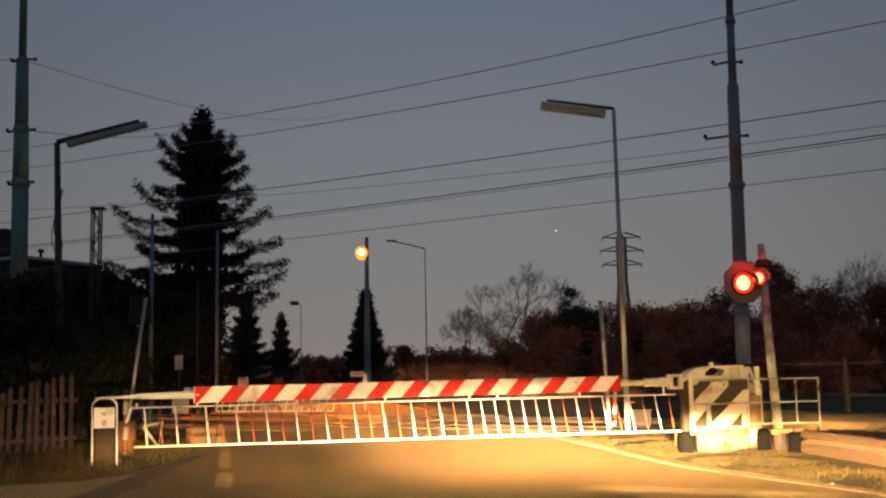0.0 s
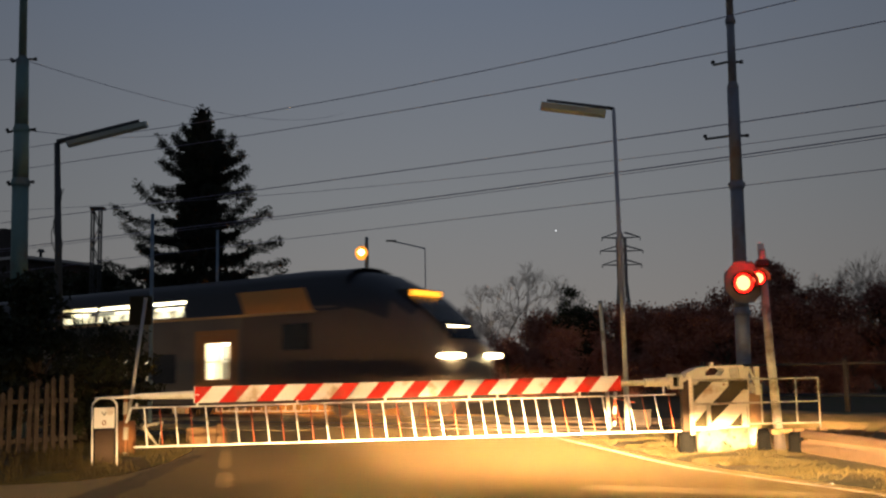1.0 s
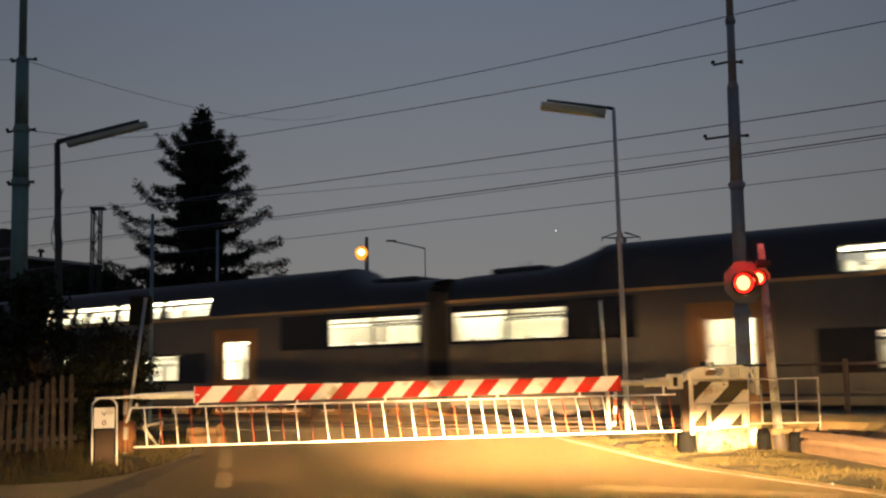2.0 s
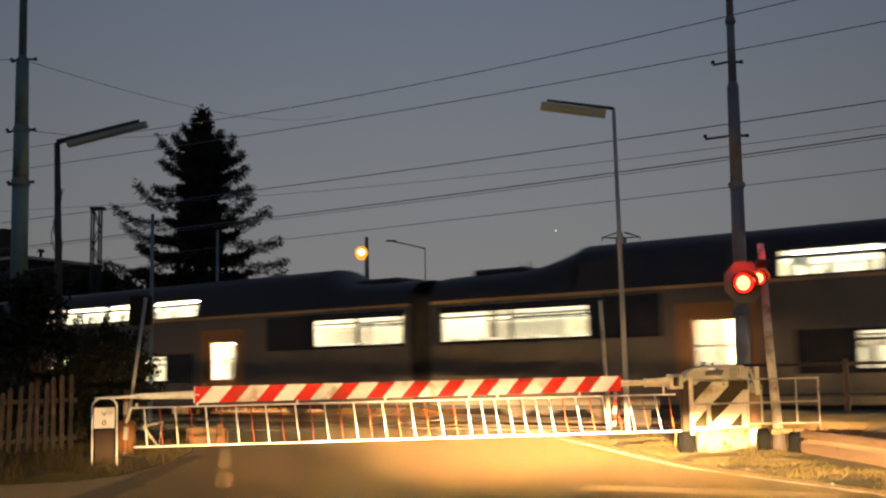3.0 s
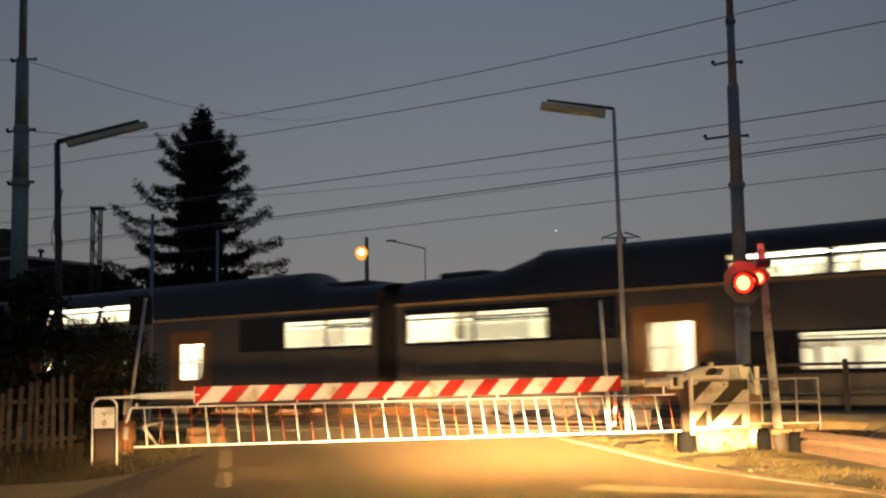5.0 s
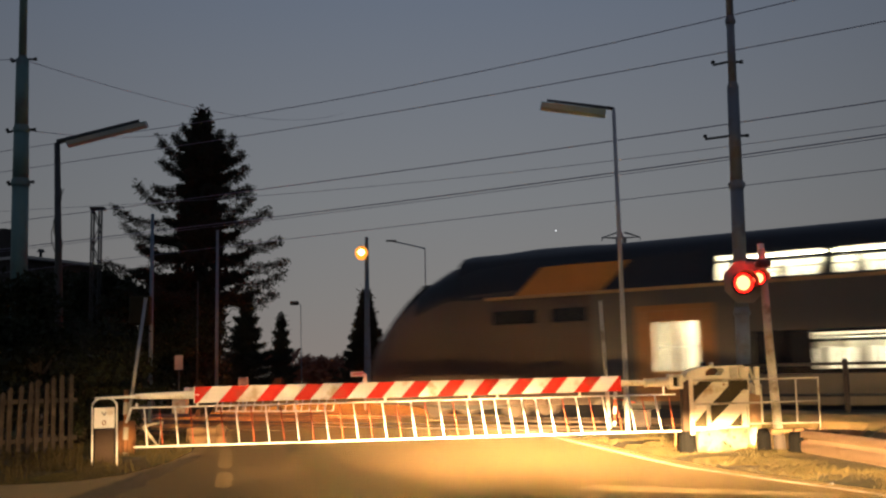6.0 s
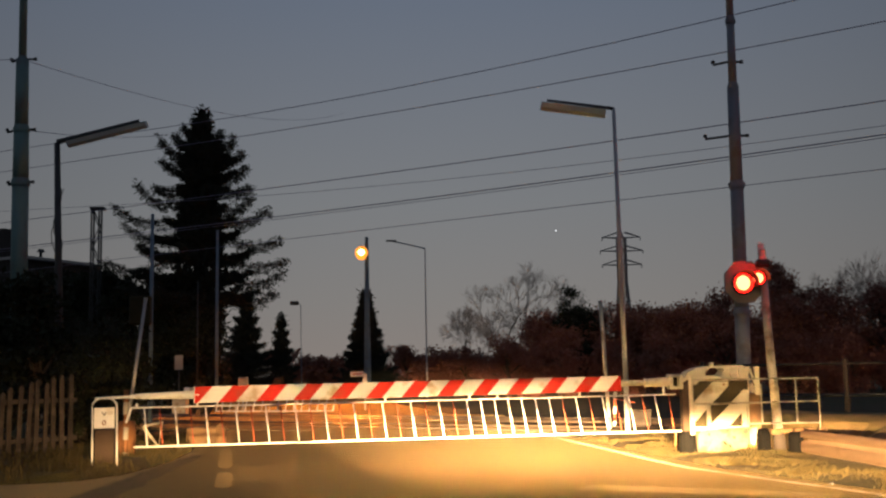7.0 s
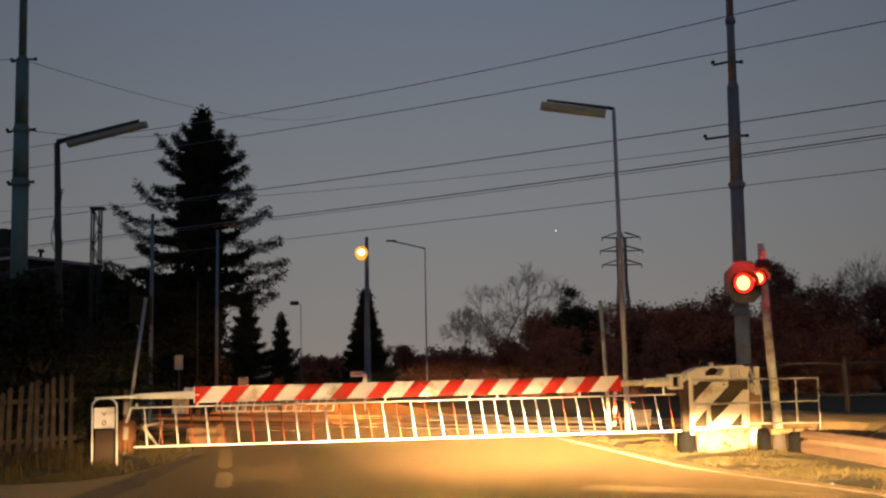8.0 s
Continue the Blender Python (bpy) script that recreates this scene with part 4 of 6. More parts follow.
def fir(x, y, top, label, seed, tiers, heart, density=1.0, sag=0.2, size=0.24, steep=2.2, droop=1.5, spread_by=0.13, arms=()):
    """A fir: tiers of (height, reach, boughs); each bough sags and turns up at its tip, hung with sprays of needles. heart: the dense core's half width.
    arms: long single boughs (height, reach, drop, rise of the tip)."""
    rng = random.Random(seed)
    t = thing("fir_tree", pose(x, y, 0), label, "fir tree", "fir trees")
    part("trunk", made(tube, [(0, 0, -0.1), (0.03, 0, top * 0.5), (0, 0, top)], [top * 0.022 + 0.05, top * 0.014 + 0.02, 0.02], 9), BARK, t, smooth=True)
    verts, faces = [], []
    bm = bmesh.new()
    for z0, reach, n in tiers:
        f = z0 / top
        east, west = reach if isinstance(reach, tuple) else (reach, reach)
        off = 0.0 if isinstance(reach, tuple) else rng.uniform(0, 6)
        for j in range(n):
            ang = off + 2 * math.pi * j / n + rng.uniform(-0.3, 0.3)
            r = (east + (west - east) * (0.5 - 0.5 * math.cos(ang))) * rng.uniform(0.62, 1.08)
            if isinstance(reach, tuple) and j in (0, n // 2):
                ang, r = math.pi * (j > 0) + rng.uniform(-0.2, 0.2), east if j == 0 else west
            zj = z0 + rng.uniform(-0.12, 0.12) * size * 4
            dirn = Vector((math.cos(ang), math.sin(ang), 0))
            pts = []
            for q in range(11):
                u = q / 10
                lift = r * (-sag * (1.25 - f) * math.sin(u * math.pi * 0.72) + 0.12 * u ** 4 + max(0, f - 0.72) * 1.6 * u)
                pts.append(dirn * r * u + Vector((0, 0, zj + lift)))
            tube(bm, pts, [0.045 * (1 - 0.09 * q) * size * 4 + 0.004 for q in range(11)], 4)
            side = Vector((-dirn.y, dirn.x, 0))
            for q in range(1, 11):
                u = q / 10
                spread = spread_by * r * (1 - u * 0.8) + 0.2 * size
                for s in range(max(2, int(5 * density))):
                    hang = rng.uniform(-0.1, 1.0) ** 2 * size * droop * (1.5 - u)
                    c = pts[q] + side * rng.uniform(-spread, spread) + Vector((0, 0, -hang)) + dirn * rng.uniform(-0.05, 0.05) * r
                    clump(verts, faces, c, size * (0.85 if u < 0.9 else 0.7), int(11 * density), rng, 0.65, 0.85)
    for z0, reach, drop, rise in arms:
        bend, pts = rng.uniform(-0.25, 0.25), []
        for q in range(25):
            u = q / 24
            lift = -drop * smooth(u / 0.72) + 1.45 * rise * max(0.0, (u - 0.58) / 0.42) ** 1.7
            pts.append(Vector((reach * u, bend * abs(reach) * u + 0.05 * math.sin(5 * u + z0), z0 + lift)))
        tube(bm, pts, [0.05 * (1 - q / 26) + 0.006 for q in range(25)], 5)
        for q in range(3, 25):
            u = q / 24
            thick = 0.15 + 0.15 * math.sin(u * math.pi * 0.85)
            for _ in range(8):
                c = pts[q] + Vector((rng.uniform(-0.08, 0.08), rng.uniform(-2.0, 2.0) * thick, rng.uniform(-0.95, 0.4) * thick))
                clump(verts, faces, c, 0.15, 12, rng, 0.6, 0.85)
            # fringe of thin hanging sprays
            if rng.random() < 0.6 * (1 - u * 0.5):
                fall = rng.uniform(0.12, 0.34)
                for w in range(4):
                    clump(verts, faces, pts[q] + Vector((rng.uniform(-0.05, 0.05), rng.uniform(-0.2, 0.2), -fall * w / 3)), 0.07, 6, rng, 1.2, 0.8)
    low = tiers[0][0] * 0.3
    for k in range(int(30 * top * density)):
        z = low + (top - low) * rng.random()
        a, r = rng.uniform(0, 6.28), heart * min(1.0, (top - z) / top * steep) * math.sqrt(rng.random())
        clump(verts, faces, Vector((r * math.cos(a), r * math.sin(a), z)), size * 1.5, 14, rng, 0.9)
    part("boughs", bm, BARK, t)
    from_lists("crown", [tuple(v) for v in verts], faces, NEEDLES, t)


def cone_tiers(low, top, half, n, boughs=8):
    return [(low + (top - low) * k / n, half * (1 - k / n) + 0.05, boughs) for k in range(n)]


def leafy(x, y, top, half, label, seed, blobs=26, low=0.4, name="tree", cat="tree", material=None, blades=150, leaf=1.0):
    """A broad evergreen: trunk, limbs and a ragged crown of leaf clumps."""
    rng = random.Random(seed)
    t = thing(name, pose(x, y, 0), label, cat, cat + "s")
    bm = bmesh.new()
    tube(bm, [(0, 0, -0.1), (0.1, 0, top * 0.35), (0.0, 0.1, top * 0.75)], [0.05 * half + 0.05, 0.035 * half + 0.04, 0.03], 7)
    verts, faces = [], []
    for k in range(blobs):
        a, f = rng.uniform(0, 6.28), rng.random()
        z = low + (top - low) * (0.08 + 0.86 * f)
        r = half * math.sqrt(max(0.05, 1 - (2 * f - 0.75) ** 2 * 0.6)) * math.sqrt(rng.random())
        c = Vector((r * math.cos(a), r * math.sin(a), z))
        tube(bm, [(0.05, 0, z * 0.6), tuple(c * 0.6 + Vector((0, 0, z * 0.3))), tuple(c)], [0.05, 0.03, 0.01], 4)
        for _ in range(5):
            cc = c + Vector((rng.gauss(0, 1), rng.gauss(0, 1), rng.gauss(0, 0.8))) * half * 0.16
            clump(verts, faces, cc, half * 0.16 + 0.12, blades // 5, rng, 0.9, leaf)
    part("trunk", bm, BARK, t)
    from_lists("crown", [tuple(v) for v in verts], faces, material or LEAVES, t)


def bare_tree(x, y, top, half, label, seed, levels=6, twig_material=None):
    rng = random.Random(seed)
    t = thing("bare_tree", pose(x, y, 0), label, "tree", "bare trees")
    trunk, twigs = bmesh.new(), bmesh.new()

    def grow(p, d, length, r, lev):
        q = p + d * length
        mid = p + d * length * 0.5 + Vector((rng.uniform(-1, 1), rng.uniform(-1, 1), 0)) * length * 0.06
        tube(trunk if lev < 2 else twigs, [p, mid, q], [r, r * 0.85, r * 0.7], 5 if lev < 2 else 3, lev < 2)
        if lev == levels:
            return
        for k in range(3 if lev < 3 else 4):
            a = rng.uniform(0, 6.28)
            tilt = rng.uniform(0.3, 0.75)
            side = d.cross(Vector((math.cos(a), math.sin(a), 0.3))).normalized()
            nd = (d * math.cos(tilt) + side * math.sin(tilt) * half + Vector((0, 0, 0.12))).normalized()
            grow(p + d * length * rng.uniform(0.6, 1.0), nd, length * rng.uniform(0.55, 0.8), max(0.005, r * 0.58), lev + 1)
    grow(Vector((0, 0, -0.1)), Vector((0.03, 0, 1)), top * 0.32, top * 0.008, 0)
    part("trunk", trunk, BARK, t)
    tagged(part("branching", twigs, twig_material or TWIGS, t), kind="stuff")


def planting():
    fir(-9.55, 42.0, 11.8, "tall dark fir tree with drooping upturned boughs", 4,
        [(4.6, (2.2, 2.9), 7), (5.4, (2.0, 2.6), 7), (6.2, (1.9, 2.4), 7), (6.9, (1.4, 2.1), 6), (7.5, (1.2, 1.4), 6), (8.1, (0.9, 0.9), 5), (8.7, (1.0, 0.9), 5),
         (9.2, (1.25, 0.9), 6), (9.6, (1.25, 0.85), 6), (9.95, (0.95, 0.8), 6), (10.25, (0.75, 0.7), 6), (10.55, (0.5, 0.5), 5), (10.85, (0.3, 0.3), 5), (11.15, (0.2, 0.2), 4), (11.4, (0.14, 0.16), 4)],
        0.9, 2.4, 0.12, 0.2, 2.0, 1.6, 0.07,
        [(6.15, 3.42, 0.65, 0.2), (5.7, 3.28, 0.85, 0.35), (7.05, 3.04, 0.62, 0.2), (7.5, 2.72, 0.2, 0.38), (7.95, 2.05, 0.15, 0.38), (8.75, 1.98, 0.22, 0.14), (9.5, 1.73, 0.25, 0.3), (10.3, 1.29, 0.05, 0.35), (4.8, 2.99, 0.7, 0.3),
         (7.5, -3.37, 0.12, 0.46), (7.1, -2.92, 0.5, 0.5), (6.3, -3.72, 0.85, 0.28), (8.25, -2.52, 0.12, 0.6), (8.85, -1.84, 0.22, 0.14), (9.8, -1.72, -0.35, 0.5), (9.2, -1.66, -0.35, 0.3), (10.45, -1.14, -0.1, 0.3), (9.9, 1.6, 0.12, 0.3), (10.7, 0.75, -0.05, 0.22), (10.85, -0.7, -0.05, 0.25), (11.3, -0.32, 0.0, 0.15)])
    leafy(-10.2, 42.6, 5.6, 1.35, "dark ivy-covered shrub round the foot of the fir", 5, 60, 0.1, "bush", "bush")
    fir(-11.1, 60.0, 5.9, "small dark fir tree behind the crossing", 7, cone_tiers(0.4, 5.9, 2.3, 12), 1.4, 1.3, 0.15, 0.2, 1.0)
    fir(-9.15, 60.0, 4.7, "narrow young fir tree behind the crossing", 8, cone_tiers(0.4, 4.7, 1.55, 9), 0.8, 1.2, 0.15, 0.17, 1.0)
    fir(-4.55, 62.0, 6.1, "dense pointed fir tree behind the orange lamp", 9, cone_tiers(0.3, 6.1, 2.0, 18, 10), 1.6, 1.6, 0.1, 0.2, 1.0)
    spots = [(5.8, 66, 4.6, 2.2), (7.7, 66, 6.5, 1.3), (8.6, 66, 5.2, 1.9), (10.9, 66, 5.3, 2.2), (12.7, 66, 5.2, 1.9), (14.5, 62, 4.9, 2.2), (17.0, 64, 5.9, 2.2), (19.6, 62, 7.4, 1.9),
             (21.4, 60, 5.4, 2.2), (23.6, 58, 5.8, 2.2), (26.5, 58, 6.9, 2.8), (29.0, 52, 7.4, 2.8), (13.2, 60, 4.4, 2.0), (18.5, 57, 4.4, 2.0), (25.0, 54, 5.0, 2.2), (16.0, 60, 4.6, 2.0)]
    for k, (x, y, h, w) in enumerate(spots):
        leafy(x, y, h, w, "dark evergreen tree beyond the track" if k in (1, 2) else "reddish brown dense winter tree beyond the track", 30 + k, 44, 0.4, "tree", "tree", LEAVES if k in (1, 2) else THICKET, 330, 0.6)
    for k in range(9):
        leafy(3.2 + k * 2.6, 56 - k * 1.0, 3.0 + 0.5 * math.sin(k * 2.1), 1.7, "reddish brown bush along the far side of the track", 60 + k, 26, 0.1, "bush", "bush", THICKET, 300, 0.6)
    for k, (x, y, h) in enumerate(((4.0, 72, 11.2), (1.2, 74, 8.0), (6.3, 74, 8.0), (2.6, 70, 6.8), (22.3, 61, 8.4), (24.6, 60, 10.5), (21.0, 62, 7.6), (23.4, 59, 7.2))):
        bare_tree(x, y, h, 1.0, "leafless winter tree with fine twigs", 80 + k)
    for k in range(8):
        leafy(-14.5 + k * 2.2 + 0.4 * (k % 3), 76 - k * 0.7, 2.9 + 0.25 * math.sin(k * 1.7), 1.7, "low dark brown hedge bush behind the crossing", 100 + k, 18, 0.1, "bush", "bush", THICKET)
    for k in range(6):
        leafy(-2.5 + k * 2.6, 84, 3.0 + 0.2 * math.sin(k * 2.3), 2.0, "low brown hedge bush behind the crossing", 120 + k, 18, 0.1, "bush", "bush", THICKET)
    # thicket behind the track on the building's side
    for k, (x, y, h, w) in enumerate(((-12.9, 44, 5.3, 1.6), (-14.6, 46, 5.9, 1.6), (-15.9, 50, 6.5, 1.3), (-17.2, 48.4, 6.2, 1.5), (-18.5, 48.0, 6.1, 1.6), (-19.7, 48, 5.9, 1.7), (-11.8, 46, 4.3, 1.5), (-22.5, 48, 5.2, 2.4))):
        leafy(x, y, h, w, "dark evergreen tree beside the building", 140 + k, 40)
    for k, (x, y, h, w) in enumerate(((-8.4, 22.0, 3.3, 0.9), (-9.9, 23.0, 3.0, 1.2), (-11.5, 24.5, 3.0, 1.4), (-6.9, 20.5, 1.7, 0.8), (-8.6, 19.5, 1.9, 1.0), (-10.2, 20.0, 2.2, 1.1))):
        leafy(x, y, h, w, "dark bush growing behind the picket fence", 150 + k, 26, 0.1, "bush", "bush")
    leafy(-6.62, 22.7, 2.4, 0.45, "thin straggling bush behind the picket fence", 166, 16, 0.1, "bush", "bush", None, 80)
    leafy(-7.25, 22.6, 2.3, 0.85, "thin straggling bush behind the picket fence", 165, 15, 0.1, "bush", "bush", None, 70)
    for k, (x, y, h) in enumerate(((-7.2, 22.5, 3.4), (-8.0, 24.0, 3.6), (-7.7, 22.8, 3.3), (-8.4, 23.3, 3.5))):
        bare_tree(x, y, h, 1.2, "leafless thorny shrub behind the picket fence", 170 + k, 5, NEEDLES)


planting()

# ---- building, fences, far side of the crossing ----


def building():
    b = thing("industrial_building", pose(-19.8, 50.3, 0, 0, 0, -25.6), "dark low industrial building with a pale roof edge", "building")
    part("wall", made(box, -8, 0, 0, 5.0, -0.1, 7.08), RENDERED, b)
    roof = part("roof", made(box, -8.15, 0.12, -0.12, 5.1, 7.08, 7.16, 0.02), RENDERED, b)
    part("fascia", made(box, 0.12, 0.15, -0.1, 4.7, 7.06, 7.20, 0.005), ROOF_TIN, roof, "pale metal roof edge")
    part("fascia", made(box, -8.1, 0.1, -0.15, -0.12, 7.06, 7.20, 0.005), ROOF_TIN, roof, "pale metal roof edge")
    part("gutter", made(tube, [(0.20, -0.1, 7.02), (0.20, 4.7, 7.02)], 0.05, 8), DARK_STEEL, roof)
    part("chimney", made(box, -5.0, -3.2, 1.6, 3.0, 7.16, 8.95, 0.03), RENDERED, b)
    part("roof_vent", made(tube, [(-0.35, 1.3, 7.14), (-0.35, 1.3, 7.5), (-0.35, 1.3, 7.52), (-0.35, 1.3, 7.66)], [0.07, 0.07, 0.19, 0.12], 10), DARK_STEEL, b)


def picket_fence():
    f = thing("picket_fence", pose(-5.97, 17.3, 0, 0, 0, 236), "weathered grey wooden picket fence", "fence")
    rng = random.Random(5)
    for z in (0.32, 0.92):
        bm = bmesh.new()
        box(bm, -0.1, 3.2, -0.06, -0.02, z - 0.035, z + 0.035)
        part("rail", bm, OLD_WOOD, f)
    for k in range(20):
        x, h = k * 0.158, 1.33 - 0.026 * k + rng.uniform(-0.05, 0.04)
        bm = bmesh.new()
        t = rng.uniform(-0.07, 0.03)
        prism(bm, [(x, -0.08), (x + 0.08, -0.08), (x + 0.078 + t, h - 0.05), (x + 0.042 + t, h), (x + 0.004 + t, h - 0.04)], -0.015, 0.012)
        part("picket", bm, OLD_WOOD, f)


def lineside_fence():
    f = thing("lineside_fence", track_pose(0, -5.6), "dark steel post and rail fence along the track", "fence")
    for z in (1.28, 0.76, 0.44):
        part("rail", made(tube, [(8.7, 0, z), (26, 0, z)], 0.028, 6), DARK_STEEL if z < 1.2 else POST_GREY, f)
    for k in range(7):
        x = 8.75 + k * 2.5
        bm = bmesh.new()
        box(bm, x - 0.04, x + 0.04, -0.04, 0.04, -0.05, 1.36, 0.01)
        part("post", bm, POST_GREY, f)


def earth_bank():
    """A low bare bank of earth at the foot of the lineside fence."""
    verts, faces = [], []
    prof = [(-11.4, -0.06), (-10.6, 0.16), (-9.6, 0.26), (-8.6, 0.36), (-8.0, 0.42), (-7.8, 0.48), (-7.6, 0.53), (-6.9, 0.52), (-6.0, 0.49), (-5.4, 0.40), (-5.0, -0.06)]
    w = len(prof)
    for k in range(61):
        s = 9.2 + k * 0.25
        rise = min(1.0, k / 3)
        for side, z in prof:
            j = 0.05 * noise.noise((s * 1.7, side * 2.1, 0))
            p = on_track(s, side + j)
            verts.append((p.x, p.y, -0.06 + (z + 0.06) * (rise if side > -8.1 else smooth((p.x - 5.35) / 0.7)) * (1 + 0.10 * noise.noise((s * 0.9, side, 4)))))
        if k:
            faces += [(w * k - w + q, w * k + q, w * k + 1 + q, w * k - w + 1 + q) for q in range(w - 1)]
    ob = from_lists("earth_bank", verts, faces, BANK)
    tagged(ob, "low tan earth bank under the lineside fence", "earth bank", kind="structure")


def far_side():
    b = thing("far_barrier", pose(0, 38, 0, 0, 0, 0), "far level crossing barrier with a white hanging skirt", "barrier")
    part("arm_tube", made(tube, [(-9.2, 0, 0.86), (-3.4, 0, 0.78)], [0.09, 0.06], 8), WHITE, b)
    sk = part("skirt", made(tube, [(-8.02, 0, 0.52), (-3.88, 0, 0.45)], 0.022, 6), WHITE, b)
    part("bottom_rail", made(tube, [(-8.10, 0, 0.10), (-3.97, 0, 0.03)], 0.03, 6), WHITE, sk)
    for k in range(15):
        x = -7.91 + k * 0.2809
        faint = k in (6, 7)
        part("bar", made(tube, [(x, 0, 0.10 - 0.017 * (x + 8.1)), (x + 0.09, 0, 0.52 - 0.017 * (x + 8.1))], 0.012 if faint else 0.026, 6), WHITE, sk)
    part("end_bar", made(tube, [(-8.09, 0, 0.10), (-8.01, 0, 0.52)], 0.026, 6), WHITE, sk)
    bm = bmesh.new()
    box(bm, -9.6, -9.1, -0.2, 0.3, -0.05, 0.62, 0.04)
    part("pivot_box", bm, CREAM, b)
    s = thing("direction_sign", pose(-3.15, 39, 0), "small white and red sign on a short post beyond the crossing", "sign")
    part("post", made(tube, [(0.24, 0, 0), (0.24, 0, 1.35)], 0.035, 6), GALV, s)
    bm = bmesh.new()
    box(bm, -0.28, 0.2, -0.05, -0.03, 1.22, 1.40, 0.005)
    pl = part("plate", bm, WHITE, s)
    bm = bmesh.new()
    box(bm, -0.22, 0.14, -0.056, -0.05, 1.30, 1.33)
    part("mark", bm, RED, pl)
    bm = bmesh.new()
    prism(bm, [(0.12, 0.9), (0.34, 0.9), (0.3, 1.3), (0.22, 1.34)], -0.08, -0.03)
    part("bracket", bm, WHITE, s)
    c = thing("control_box", pose(-7.24, 38.6, 0), "small tan control box on a post", "control box")
    part("post", made(tube, [(0, 0, 0), (0, 0, 0.9)], 0.05, 6), GALV, c)
    bm = bmesh.new()
    box(bm, -0.17, 0.17, -0.1, 0.1, 0.85, 1.27, 0.03)
    part("case", bm, CREAM, c)
    d = thing("control_box", pose(-6.0, 38.6, 0), "small dark brown control box on a post", "control box")
    part("post", made(tube, [(0, 0, 0), (0, 0, 0.9)], 0.05, 6), DARK_STEEL, d)
    part("case", made(box, -0.15, 0.15, -0.1, 0.1, 0.85, 1.24, 0.03), DARK_RUST, d)
    n = thing("notice_board", pose(-9.6, 38.8, 0), "pale rectangular notice board on a post", "notice board")
    part("post", made(tube, [(0, 0, 0), (0, 0, 2.0)], 0.03, 6), DARK_STEEL, n)
    bm = bmesh.new()
    box(bm, -0.15, 0.15, -0.06, -0.04, 1.58, 2.10, 0.008)
    part("board", bm, CREAM, n)


def lineside_bits():
    for x, y, h in ((-4.13, 19.75, 0.40), (-8.26, 36.0, 0.24)):
        k = thing("bollard", pose(x, y, 0), "short tan stone bollard beside the crossing", "bollard", "bollards")
        part("shaft", made(tube, [(0, 0, -0.03), (0, 0, h - 0.04), (0, 0, h)], [0.075, 0.07, 0.05], 10), WARM_STONE, k)
    c = thing("relay_cabinet", pose(4.32, 24.0, 0), "small dark grey relay cabinet beside the track", "relay cabinet")
    bm = bmesh.new()
    box(bm, -0.2, 0.2, -0.15, 0.15, -0.04, 0.34, 0.02)
    part("case", bm, POST_GREY, c)
    bm = bmesh.new()
    box(bm, -0.22, 0.22, -0.17, 0.17, 0.34, 0.38, 0.01)
    part("lid", bm, POST_GREY, c)
    p = thing("striped_post", pose(3.72, 24.0, 0, 0, 4, 0), "red and white banded post beside the track", "post")
    for k in range(5):
        part("band", made(tube, [(0, 0, -0.03 + k * 0.16), (0, 0, 0.13 + k * 0.16)], 0.04, 10), RUST_RED if k % 2 else WHITE, p)
    part("cross_bar", made(tube, [(0, 0, 0.62), (0.45, 0, 0.56)], 0.02, 6), RUST_RED, p)
    bm = bmesh.new()
    bmesh.ops.create_icosphere(bm, subdivisions=1, radius=0.9, matrix=Matrix.Translation((160.3, 1500.0, 201.5)))
    tagged(part("evening_star", bm, STAR_LIGHT), "small white evening star low in the dusk sky", "star", kind="structure")


earth_bank()
lineside_bits()
building()
picket_fence()
lineside_fence()
far_side()

# ---- grass on the verges ----


